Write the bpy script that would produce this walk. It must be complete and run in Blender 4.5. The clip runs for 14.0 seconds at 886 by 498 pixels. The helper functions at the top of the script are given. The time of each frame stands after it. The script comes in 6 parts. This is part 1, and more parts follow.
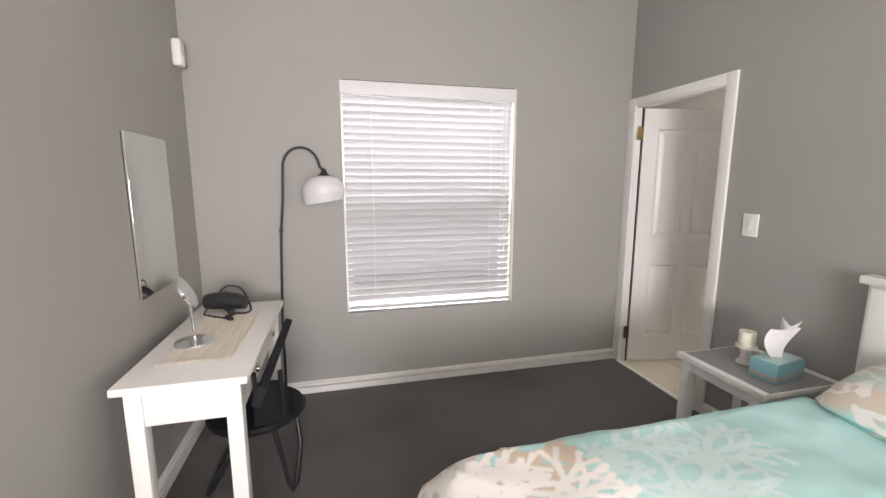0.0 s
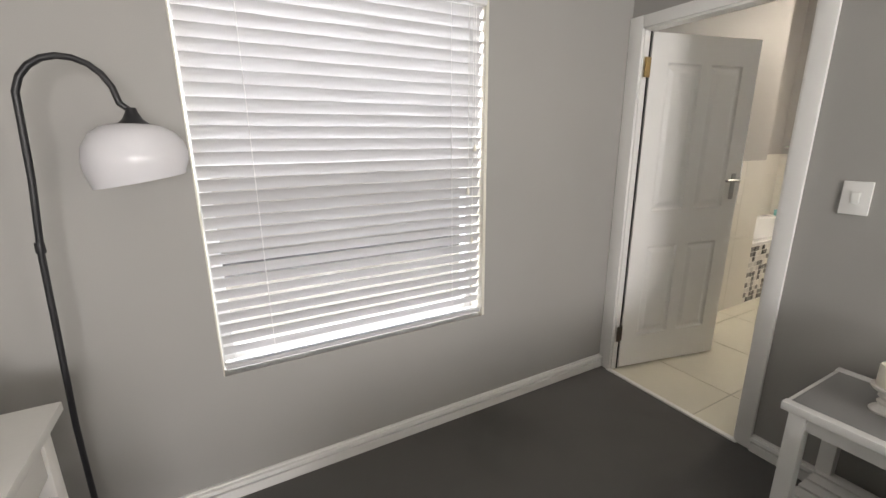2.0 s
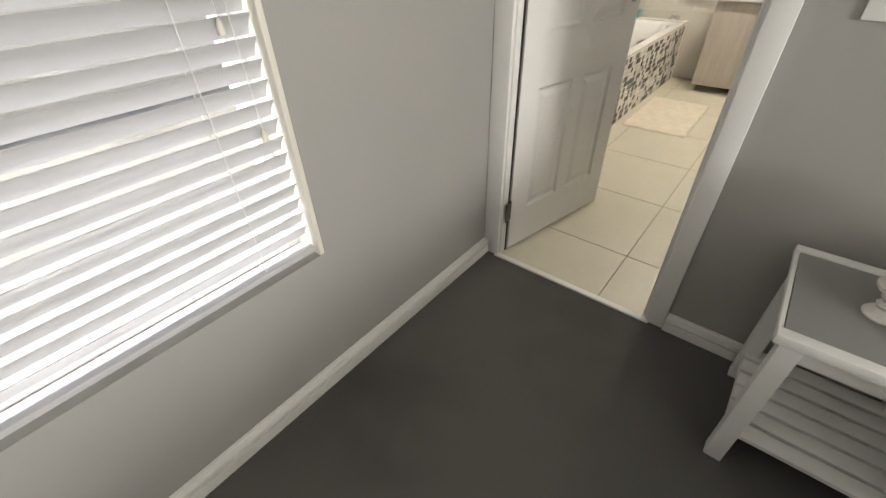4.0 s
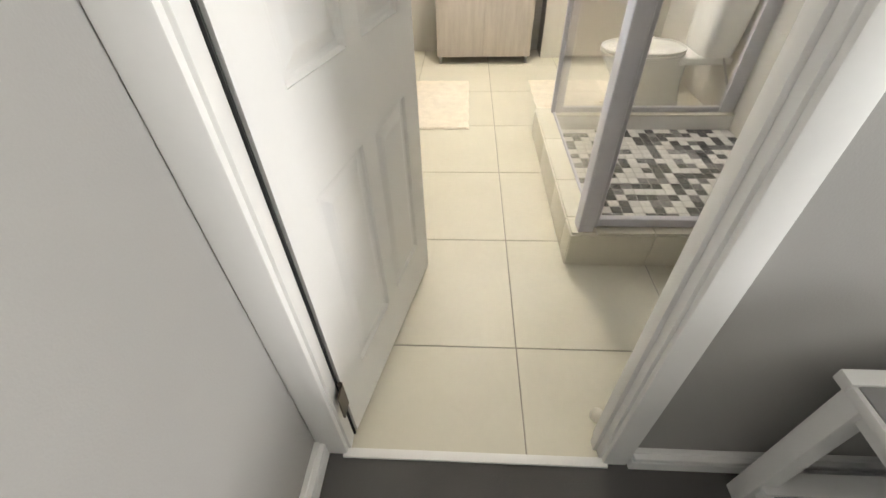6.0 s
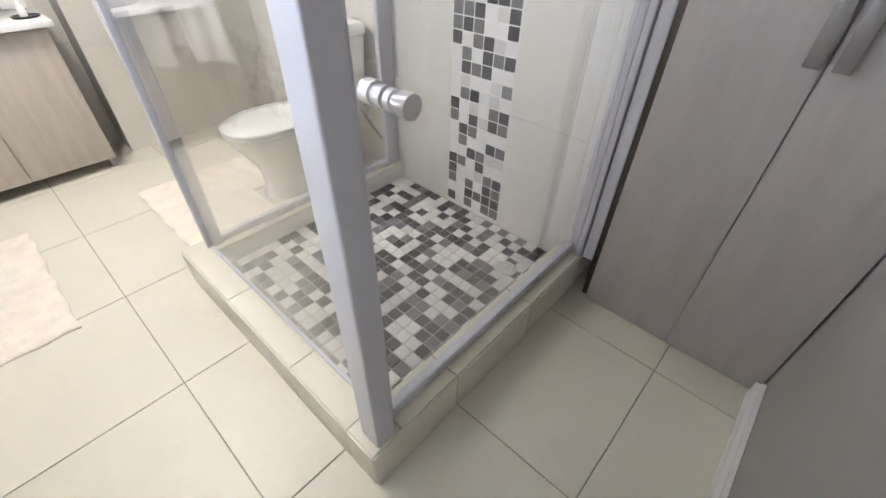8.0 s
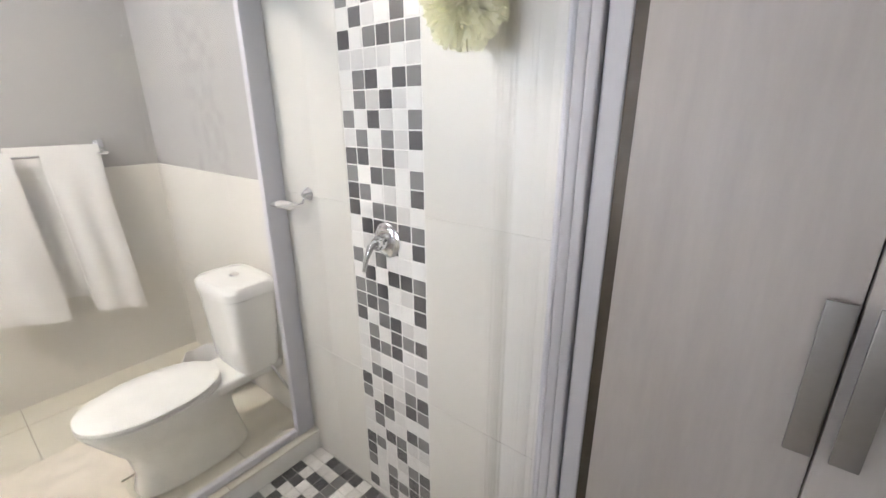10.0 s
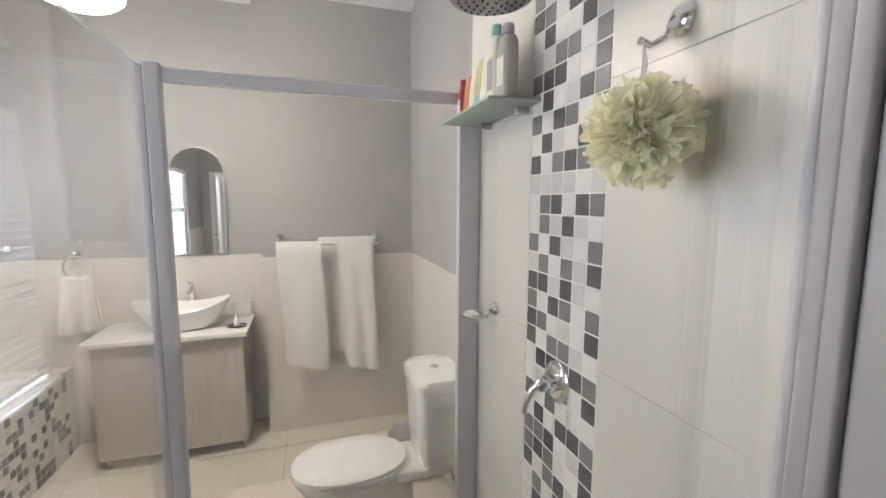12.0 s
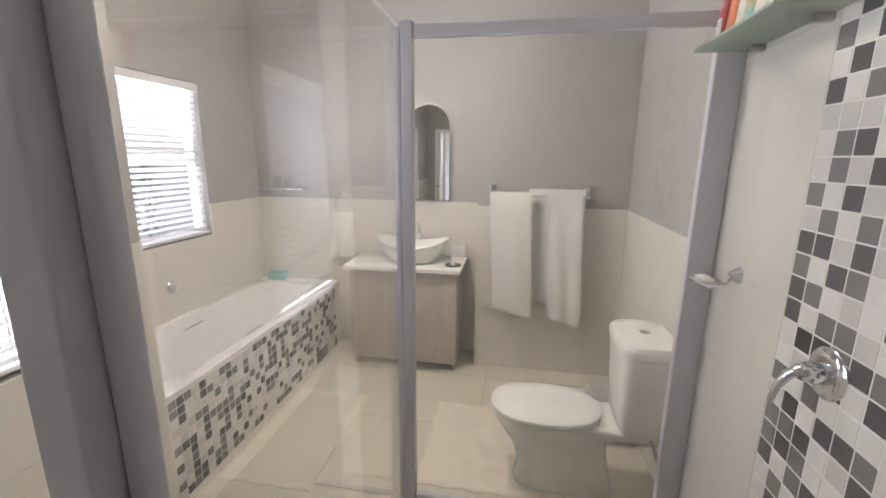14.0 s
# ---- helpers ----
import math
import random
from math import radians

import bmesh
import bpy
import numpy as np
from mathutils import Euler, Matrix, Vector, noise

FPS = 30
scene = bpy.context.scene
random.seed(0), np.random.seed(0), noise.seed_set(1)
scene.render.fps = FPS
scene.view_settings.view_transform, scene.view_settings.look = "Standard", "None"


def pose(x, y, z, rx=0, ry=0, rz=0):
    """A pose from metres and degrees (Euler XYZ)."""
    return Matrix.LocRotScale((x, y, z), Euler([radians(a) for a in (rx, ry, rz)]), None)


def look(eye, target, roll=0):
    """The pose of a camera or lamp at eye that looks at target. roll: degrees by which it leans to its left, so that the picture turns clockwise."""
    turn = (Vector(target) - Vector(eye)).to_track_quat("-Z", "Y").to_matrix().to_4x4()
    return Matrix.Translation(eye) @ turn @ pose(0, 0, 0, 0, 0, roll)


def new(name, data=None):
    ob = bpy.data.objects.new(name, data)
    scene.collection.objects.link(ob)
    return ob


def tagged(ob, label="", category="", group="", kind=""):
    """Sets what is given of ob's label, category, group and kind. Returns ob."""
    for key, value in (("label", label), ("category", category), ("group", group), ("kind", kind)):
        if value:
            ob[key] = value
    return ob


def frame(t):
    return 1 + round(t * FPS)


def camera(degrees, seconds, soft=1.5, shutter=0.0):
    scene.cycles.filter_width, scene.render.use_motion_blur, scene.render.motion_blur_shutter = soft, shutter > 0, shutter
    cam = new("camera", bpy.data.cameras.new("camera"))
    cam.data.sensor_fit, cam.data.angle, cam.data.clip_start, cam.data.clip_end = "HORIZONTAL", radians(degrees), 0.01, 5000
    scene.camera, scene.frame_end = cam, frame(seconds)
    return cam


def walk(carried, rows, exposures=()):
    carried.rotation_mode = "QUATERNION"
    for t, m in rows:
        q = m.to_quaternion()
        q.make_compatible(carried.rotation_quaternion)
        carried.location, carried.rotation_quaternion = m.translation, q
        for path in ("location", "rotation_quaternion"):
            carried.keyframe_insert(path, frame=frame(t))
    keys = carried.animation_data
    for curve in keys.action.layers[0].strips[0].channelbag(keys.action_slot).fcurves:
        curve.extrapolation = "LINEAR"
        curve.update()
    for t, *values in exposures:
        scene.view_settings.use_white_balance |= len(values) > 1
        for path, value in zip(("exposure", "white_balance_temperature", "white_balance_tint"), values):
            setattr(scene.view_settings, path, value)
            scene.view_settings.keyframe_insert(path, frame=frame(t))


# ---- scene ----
cam = camera(93.8, 14.0)

PATH = [
    (0, (0.773, 0.705, 1.456), (1.249, 2.621, 1.138), 0.0),
    (0.5, (0.765, 1.028, 1.449), (1.252, 2.938, 1.109), 0.2),
    (1, (0.775, 1.313, 1.449), (1.328, 3.2, 1.084), 0.3),
    (1.5, (0.828, 1.613, 1.452), (1.547, 3.447, 1.109), 0.5),
    (2, (0.869, 1.881, 1.437), (1.791, 3.585, 0.939), -0.5),
    (2.5, (0.914, 2.134, 1.411), (1.965, 3.685, 0.709), -1.6),
    (3, (1.078, 2.286, 1.383), (2.188, 3.684, 0.482), -0.8),
    (3.2, (1.155, 2.352, 1.381), (2.262, 3.686, 0.379), -1.2),
    (5.3, (2.084, 3.008, 1.311), (3.511, 3.471, -0.012), -2.6),
    (5.5, (2.193, 3.065, 1.312), (3.643, 3.433, -0.016), -2.7),
    (6, (2.454, 3.149, 1.292), (3.934, 3.251, -0.05), -1.8),
    (6.5, (2.743, 3.168, 1.302), (4.223, 2.975, -0.029), -0.7),
    (7, (2.992, 3.156, 1.309), (4.369, 2.629, -0.043), -0.2),
    (7.5, (3.179, 3.087, 1.293), (4.383, 2.226, -0.052), 1.0),
    (8, (3.343, 2.949, 1.323), (4.359, 1.81, 0.03), 1.35),
    (8.5, (3.41, 2.788, 1.348), (4.284, 1.442, 0.156), -0.15),
    (11, (3.529, 2.237, 1.664), (5.069, 0.982, 1.438), -1.7),
    (11.5, (3.526, 2.186, 1.668), (5.288, 1.264, 1.453), -0.7),
    (12, (3.498, 2.14, 1.659), (5.392, 1.54, 1.43), 0.2),
    (12.5, (3.483, 2.122, 1.654), (5.437, 1.793, 1.38), 0.5),
    (13, (3.485, 2.137, 1.638), (5.457, 2.043, 1.315), 0.6),
    (13.5, (3.5, 2.137, 1.613), (5.461, 2.273, 1.24), 0.6),
    (14, (3.494, 2.185, 1.615), (5.417, 2.525, 1.186), 0.5),
]
walk(cam, [(t, look(eye, target, roll)) for t, eye, target, roll in PATH],
     [(0, 0.24, 6850, 17), (2.0, 0.04, 6900, 14), (3.0, 0.00, 7050, 11), (5.5, 0.74, 6800, 11), (7.0, 0.76, 6350, 10), (7.5, 0.76, 6100, 11), (8.0, 0.76, 5950, 15), (8.5, 0.88, 5950, 17), (11.0, 0.74, 6350, 14), (12.0, 0.27, 6400, 15), (13.0, 0.22, 6450, 17), (14, 0.16, 6450, 18)])

# ---- world, lights, exposure ----
world = bpy.data.worlds.new("sky")
scene.world = world
world.use_nodes = True
_wn = world.node_tree.nodes
_sky = _wn.new("ShaderNodeTexSky")
_sky.sky_type = 'NISHITA'
_sky.sun_disc = False
_sky.sun_elevation = radians(62)
_sky.sun_rotation = radians(333)
world.node_tree.links.new(_sky.outputs[0], _wn["Background"].inputs[0])
_wn["Background"].inputs[1].default_value = 0.15

sun_data = bpy.data.lights.new("sun", 'SUN')
sun_data.energy, sun_data.angle, sun_data.color = 3.0, radians(0.6), (1, 0.95, 0.88)
sun = new("sun", sun_data)
sun.matrix_world = look((-3, 6, 12.5), (0.0, 0, 0))


def window_light(name, x, y, z, w, h, rx, power, color, ry=0):
    d = bpy.data.lights.new(name, 'AREA')
    d.shape, d.size, d.size_y, d.energy, d.color = 'RECTANGLE', w, h, power, color
    ob = new(name, d)
    ob.matrix_world = pose(x, y, z, rx, ry, 0)
    return ob


window_light("bedroom_window_light", 1.42, 4.25, 2.60, 1.4, 1.0, -36, 360, (0.86, 0.93, 1.0))
window_light("bath_window_light", 5.84, 4.58, 1.65, 0.7, 1.0, -90, 62, (0.80, 0.90, 1.0))
window_light("bath_door_window_light", 4.17, 3.86, 1.55, 0.65, 1.0, -90, 34, (0.85, 0.93, 1.0))
# two added fill lamps in unseen openings, to brighten the bedroom walls
window_light("back_fill_light", 0.95, -2.40, 1.45, 1.5, 1.2, 90, 162, (0.97, 0.98, 1.0))
window_light("side_fill_light", 3.12, -1.2, 1.35, 1.7, 1.5, 0, 72, (1.0, 0.96, 0.90), 90)


# ---- materials ----
def nodes_of(name):
    m = bpy.data.materials.new(name)
    m.use_nodes = True
    t = m.node_tree
    return m, t, t.nodes, t.links, t.nodes["Principled BSDF"]


def noise_node(n, l, co, scale, detail=4.0):
    x = n.new("ShaderNodeTexNoise")
    x.inputs["Scale"].default_value = scale
    x.inputs["Detail"].default_value = detail
    l.new(co, x.inputs["Vector"])
    return x.outputs["Fac"]


def ramp(n, l, fac, stops, mode='LINEAR'):
    r = n.new("ShaderNodeValToRGB")
    r.color_ramp.interpolation = mode
    el = r.color_ramp.elements
    while len(el) < len(stops):
        el.new(0.5)
    for e, (p, c) in zip(el, stops):
        e.position, e.color = p, (*c, 1)
    l.new(fac, r.inputs[0])
    return r.outputs[0]


def shade(c, k):
    return tuple(min(1, v * k) for v in c)


def mat(name, color, rough=0.5, metal=0.0, vary=0.06, big=2.5, fine=90.0, bump=0.08, dist=0.002, coat=0.0,
        stretch=(1, 1, 1), rand=0.0, translucent=0.0, spec=0.5, open_weave=0.0):
    """A painted, plastic, stone or metal surface with broad and fine variation."""
    m, t, n, l, b = nodes_of(name)
    tc = n.new("ShaderNodeTexCoord")
    mp = n.new("ShaderNodeMapping")
    mp.inputs["Scale"].default_value = stretch
    l.new(tc.outputs["Object"], mp.inputs[0])
    co = mp.outputs[0]
    if rand:
        oi = n.new("ShaderNodeObjectInfo")
        ad = n.new("ShaderNodeVectorMath")
        ad.operation = 'ADD'
        l.new(co, ad.inputs[0])
        sc = n.new("ShaderNodeMath")
        sc.operation = 'MULTIPLY'
        sc.inputs[1].default_value = 37.0
        l.new(oi.outputs["Random"], sc.inputs[0])
        l.new(sc.outputs[0], ad.inputs[1])
        co = ad.outputs[0]
    f1 = noise_node(n, l, co, big, 3)
    f2 = noise_node(n, l, co, fine, 2)
    mx = n.new("ShaderNodeMath")
    mx.operation = 'MULTIPLY_ADD'
    mx.inputs[1].default_value = 0.35
    l.new(f2, mx.inputs[0])
    l.new(f1, mx.inputs[2])
    c = ramp(n, l, mx.outputs[0], [(0.35, shade(color, 1 - vary)), (1.0, shade(color, 1 + vary))])
    l.new(c, b.inputs["Base Color"])
    rr = n.new("ShaderNodeMapRange")
    rr.inputs["To Min"].default_value = max(0.02, rough * 0.85)
    rr.inputs["To Max"].default_value = min(1, rough * 1.15)
    l.new(f1, rr.inputs[0])
    l.new(rr.outputs[0], b.inputs["Roughness"])
    b.inputs["Metallic"].default_value = metal
    b.inputs["Coat Weight"].default_value = coat
    b.inputs["Specular IOR Level"].default_value = spec
    if bump:
        bp = n.new("ShaderNodeBump")
        bp.inputs["Strength"].default_value = bump
        bp.inputs["Distance"].default_value = dist
        l.new(f2, bp.inputs["Height"])
        l.new(bp.outputs[0], b.inputs["Normal"])
    if translucent:
        tr = n.new("ShaderNodeBsdfTranslucent")
        tr.inputs[0].default_value = (*color, 1)
        ms = n.new("ShaderNodeMixShader")
        ms.inputs[0].default_value = translucent
        l.new(b.outputs[0], ms.inputs[1])
        l.new(tr.outputs[0], ms.inputs[2])
        last = ms
        if open_weave:
            # light passes between the threads of a net
            tp = n.new("ShaderNodeBsdfTransparent")
            last = n.new("ShaderNodeMixShader")
            last.inputs[0].default_value = open_weave
            l.new(ms.outputs[0], last.inputs[1])
            l.new(tp.outputs[0], last.inputs[2])
        l.new(last.outputs[0], n["Material Output"].inputs[0])
    return m


def pane_glass(name, tint=(0.96, 0.98, 0.97), gloss=1.0, base=0.045):
    """A thin clear pane: see-through, with mirror gloss by Fresnel."""
    m, t, n, l, b = nodes_of(name)
    tr = n.new("ShaderNodeBsdfTransparent")
    tr.inputs[0].default_value = (*tint, 1)
    gl = n.new("ShaderNodeBsdfGlossy")
    gl.inputs["Roughness"].default_value = 0.02
    gl.inputs[0].default_value = (gloss, gloss, gloss, 1)
    lw = n.new("ShaderNodeLayerWeight")
    lw.inputs[0].default_value = 0.5
    pw = n.new("ShaderNodeMath")
    pw.operation = 'POWER'
    pw.inputs[1].default_value = 5.0
    l.new(lw.outputs["Facing"], pw.inputs[0])
    fr = n.new("ShaderNodeMath")
    fr.operation = 'MULTIPLY_ADD'
    fr.inputs[1].default_value, fr.inputs[2].default_value = 0.99 - base, base
    l.new(pw.outputs[0], fr.inputs[0])
    ms = n.new("ShaderNodeMixShader")
    l.new(fr.outputs[0], ms.inputs[0])
    l.new(tr.outputs[0], ms.inputs[1])
    l.new(gl.outputs[0], ms.inputs[2])
    l.new(ms.outputs[0], n["Material Output"].inputs[0])
    return m


def glow(name, color, strength):
    m, t, n, l, b = nodes_of(name)
    b.inputs["Base Color"].default_value = (*color, 1)
    b.inputs["Emission Color"].default_value = (*color, 1)
    b.inputs["Emission Strength"].default_value = strength
    return m


def mosaic(name, island=False, cut=(0.57, 0.77)):
    """Small glazed tiles from near-white to charcoal, one shade a tile."""
    m, t, n, l, b = nodes_of(name)
    if island:
        r = n.new("ShaderNodeNewGeometry").outputs["Random Per Island"]
    else:
        r = n.new("ShaderNodeObjectInfo").outputs["Random"]
    c = ramp(n, l, r, [(0.0, (0.78, 0.76, 0.72)), (0.24, (0.70, 0.68, 0.65)), (0.42, (0.62, 0.605, 0.58)),
                       (cut[0], (0.19, 0.188, 0.188)), (cut[1], (0.066, 0.066, 0.068))], 'CONSTANT')
    tc = n.new("ShaderNodeTexCoord")
    f = noise_node(n, l, tc.outputs["Object"], 60, 3)
    mx = n.new("ShaderNodeMix")
    mx.data_type, mx.blend_type = 'RGBA', 'MULTIPLY'
    mx.inputs["Factor"].default_value = 0.5
    l.new(c, mx.inputs["A"])
    l.new(ramp(n, l, f, [(0.3, (0.82, 0.82, 0.82)), (0.7, (1.1, 1.1, 1.1))]), mx.inputs["B"])
    l.new(mx.outputs["Result"], b.inputs["Base Color"])
    b.inputs["Roughness"].default_value = 0.22
    return m


def wood_laminate(name, color, dark, stretch):
    """A pale limed wood laminate with long grain."""
    m, t, n, l, b = nodes_of(name)
    tc = n.new("ShaderNodeTexCoord")
    mp = n.new("ShaderNodeMapping")
    mp.inputs["Scale"].default_value = stretch
    l.new(tc.outputs["Object"], mp.inputs[0])
    f1 = noise_node(n, l, mp.outputs[0], 6, 6)
    f2 = noise_node(n, l, mp.outputs[0], 40, 4)
    ad = n.new("ShaderNodeMath")
    ad.operation = 'MULTIPLY_ADD'
    ad.inputs[1].default_value = 0.4
    l.new(f2, ad.inputs[0])
    l.new(f1, ad.inputs[2])
    l.new(ramp(n, l, ad.outputs[0], [(0.45, dark), (0.85, color)]), b.inputs["Base Color"])
    b.inputs["Roughness"].default_value = 0.42
    bp = n.new("ShaderNodeBump")
    bp.inputs["Strength"].default_value = 0.06
    bp.inputs["Distance"].default_value = 0.001
    l.new(f2, bp.inputs["Height"])
    l.new(bp.outputs[0], b.inputs["Normal"])
    return m


def carpet_mat():
    m, t, n, l, b = nodes_of("carpet")
    tc = n.new("ShaderNodeTexCoord")
    f1 = noise_node(n, l, tc.outputs["Object"], 1.6, 3)
    f2 = noise_node(n, l, tc.outputs["Object"], 420, 2)
    ad = n.new("ShaderNodeMath")
    ad.operation = 'MULTIPLY_ADD'
    ad.inputs[1].default_value = 0.9
    l.new(f2, ad.inputs[0])
    l.new(f1, ad.inputs[2])
    l.new(ramp(n, l, ad.outputs[0], [(0.55, (0.040, 0.038, 0.037)), (1.3, (0.110, 0.105, 0.101))]), b.inputs["Base Color"])
    b.inputs["Roughness"].default_value = 0.95
    b.inputs["Specular IOR Level"].default_value = 0.1
    b.inputs["Sheen Weight"].default_value = 0.15
    bp = n.new("ShaderNodeBump")
    bp.inputs["Strength"].default_value = 0.6
    bp.inputs["Distance"].default_value = 0.004
    l.new(f2, bp.inputs["Height"])
    l.new(bp.outputs[0], b.inputs["Normal"])
    return m


def coral_print(name):
    """Aqua cotton with white and sand coloured coral branches."""
    m, t, n, l, b = nodes_of(name)
    tc = n.new("ShaderNodeTexCoord")
    wv = n.new("ShaderNodeTexNoise")
    wv.inputs["Scale"].default_value = 5
    l.new(tc.outputs["Object"], wv.inputs["Vector"])
    vm = n.new("ShaderNodeVectorMath")
    vm.operation = 'MULTIPLY_ADD'
    vm.inputs[1].default_value = (0.16, 0.16, 0.16)
    l.new(wv.outputs["Color"], vm.inputs[0])
    l.new(tc.outputs["Object"], vm.inputs[2])
    rg = noise_node(n, l, vm.outputs[0], 9.0, 1.5)
    sb = n.new("ShaderNodeMath")
    sb.operation = 'SUBTRACT'
    sb.inputs[1].default_value = 0.5
    l.new(rg, sb.inputs[0])
    ab = n.new("ShaderNodeMath")
    ab.operation = 'ABSOLUTE'
    l.new(sb.outputs[0], ab.inputs[0])
    branch = ramp(n, l, ab.outputs[0], [(0.035, (1, 1, 1)), (0.055, (0, 0, 0))])
    zone = noise_node(n, l, tc.outputs["Object"], 2.1, 1)
    sep = n.new("ShaderNodeSeparateXYZ")
    l.new(tc.outputs["Object"], sep.inputs[0])
    # the print thins out towards the head of the bed
    mr = n.new("ShaderNodeMapRange")
    mr.inputs["From Min"].default_value, mr.inputs["From Max"].default_value = -0.35, 0.35
    mr.inputs["To Min"].default_value, mr.inputs["To Max"].default_value = 0.30, -0.18
    l.new(sep.outputs[0], mr.inputs[0])
    zz = n.new("ShaderNodeMath")
    zz.operation = 'ADD'
    l.new(zone, zz.inputs[0])
    l.new(mr.outputs[0], zz.inputs[1])
    mask = ramp(n, l, zz.outputs[0], [(0.44, (0, 0, 0)), (0.60, (1, 1, 1))])
    mu = n.new("ShaderNodeMath")
    mu.operation = 'MULTIPLY'
    l.new(branch, mu.inputs[0])
    l.new(mask, mu.inputs[1])
    zone2 = noise_node(n, l, vm.outputs[0], 3.4, 1)
    base = ramp(n, l, zone2, [(0.52, (0.40, 0.68, 0.66)), (0.58, (0.64, 0.55, 0.45))])
    mb = n.new("ShaderNodeMix")
    mb.data_type = 'RGBA'
    l.new(mask, mb.inputs["Factor"])
    mb.inputs["A"].default_value = (0.36, 0.70, 0.68, 1)
    l.new(base, mb.inputs["B"])
    mc = n.new("ShaderNodeMix")
    mc.data_type = 'RGBA'
    l.new(mu.outputs[0], mc.inputs["Factor"])
    l.new(mb.outputs["Result"], mc.inputs["A"])
    mc.inputs["B"].default_value = (0.80, 0.78, 0.74, 1)
    l.new(mc.outputs["Result"], b.inputs["Base Color"])
    b.inputs["Roughness"].default_value = 0.85
    f = noise_node(n, l, tc.outputs["Object"], 500, 2)
    bp = n.new("ShaderNodeBump")
    bp.inputs["Strength"].default_value = 0.25
    bp.inputs["Distance"].default_value = 0.001
    l.new(f, bp.inputs["Height"])
    l.new(bp.outputs[0], b.inputs["Normal"])
    return m


def printed_cotton(name):
    """Aqua cotton with the coral print carried by the cloth's own colour layer."""
    m, t, n, l, b = nodes_of(name)
    at = n.new("ShaderNodeAttribute")
    at.attribute_name = "print"
    sep = n.new("ShaderNodeSeparateColor")
    l.new(at.outputs["Color"], sep.inputs[0])
    tc = n.new("ShaderNodeTexCoord")
    f1 = noise_node(n, l, tc.outputs["Object"], 3.0, 3)
    f = noise_node(n, l, tc.outputs["Object"], 500, 2)
    cur = ramp(n, l, f1, [(0.3, (0.42, 0.66, 0.64)), (0.7, (0.48, 0.71, 0.69))])
    for ch, col in (("Blue", (0.62, 0.76, 0.74)), ("Green", (0.66, 0.545, 0.43)), ("Red", (0.90, 0.86, 0.81))):
        mx = n.new("ShaderNodeMix")
        mx.data_type = 'RGBA'
        l.new(sep.outputs[ch], mx.inputs["Factor"])
        l.new(cur, mx.inputs["A"])
        mx.inputs["B"].default_value = (*col, 1)
        cur = mx.outputs["Result"]
    l.new(cur, b.inputs["Base Color"])
    b.inputs["Roughness"].default_value = 0.85
    b.inputs["Specular IOR Level"].default_value = 0.2
    bp = n.new("ShaderNodeBump")
    bp.inputs["Strength"].default_value = 0.25
    bp.inputs["Distance"].default_value = 0.001
    l.new(f, bp.inputs["Height"])
    l.new(bp.outputs[0], b.inputs["Normal"])
    return m


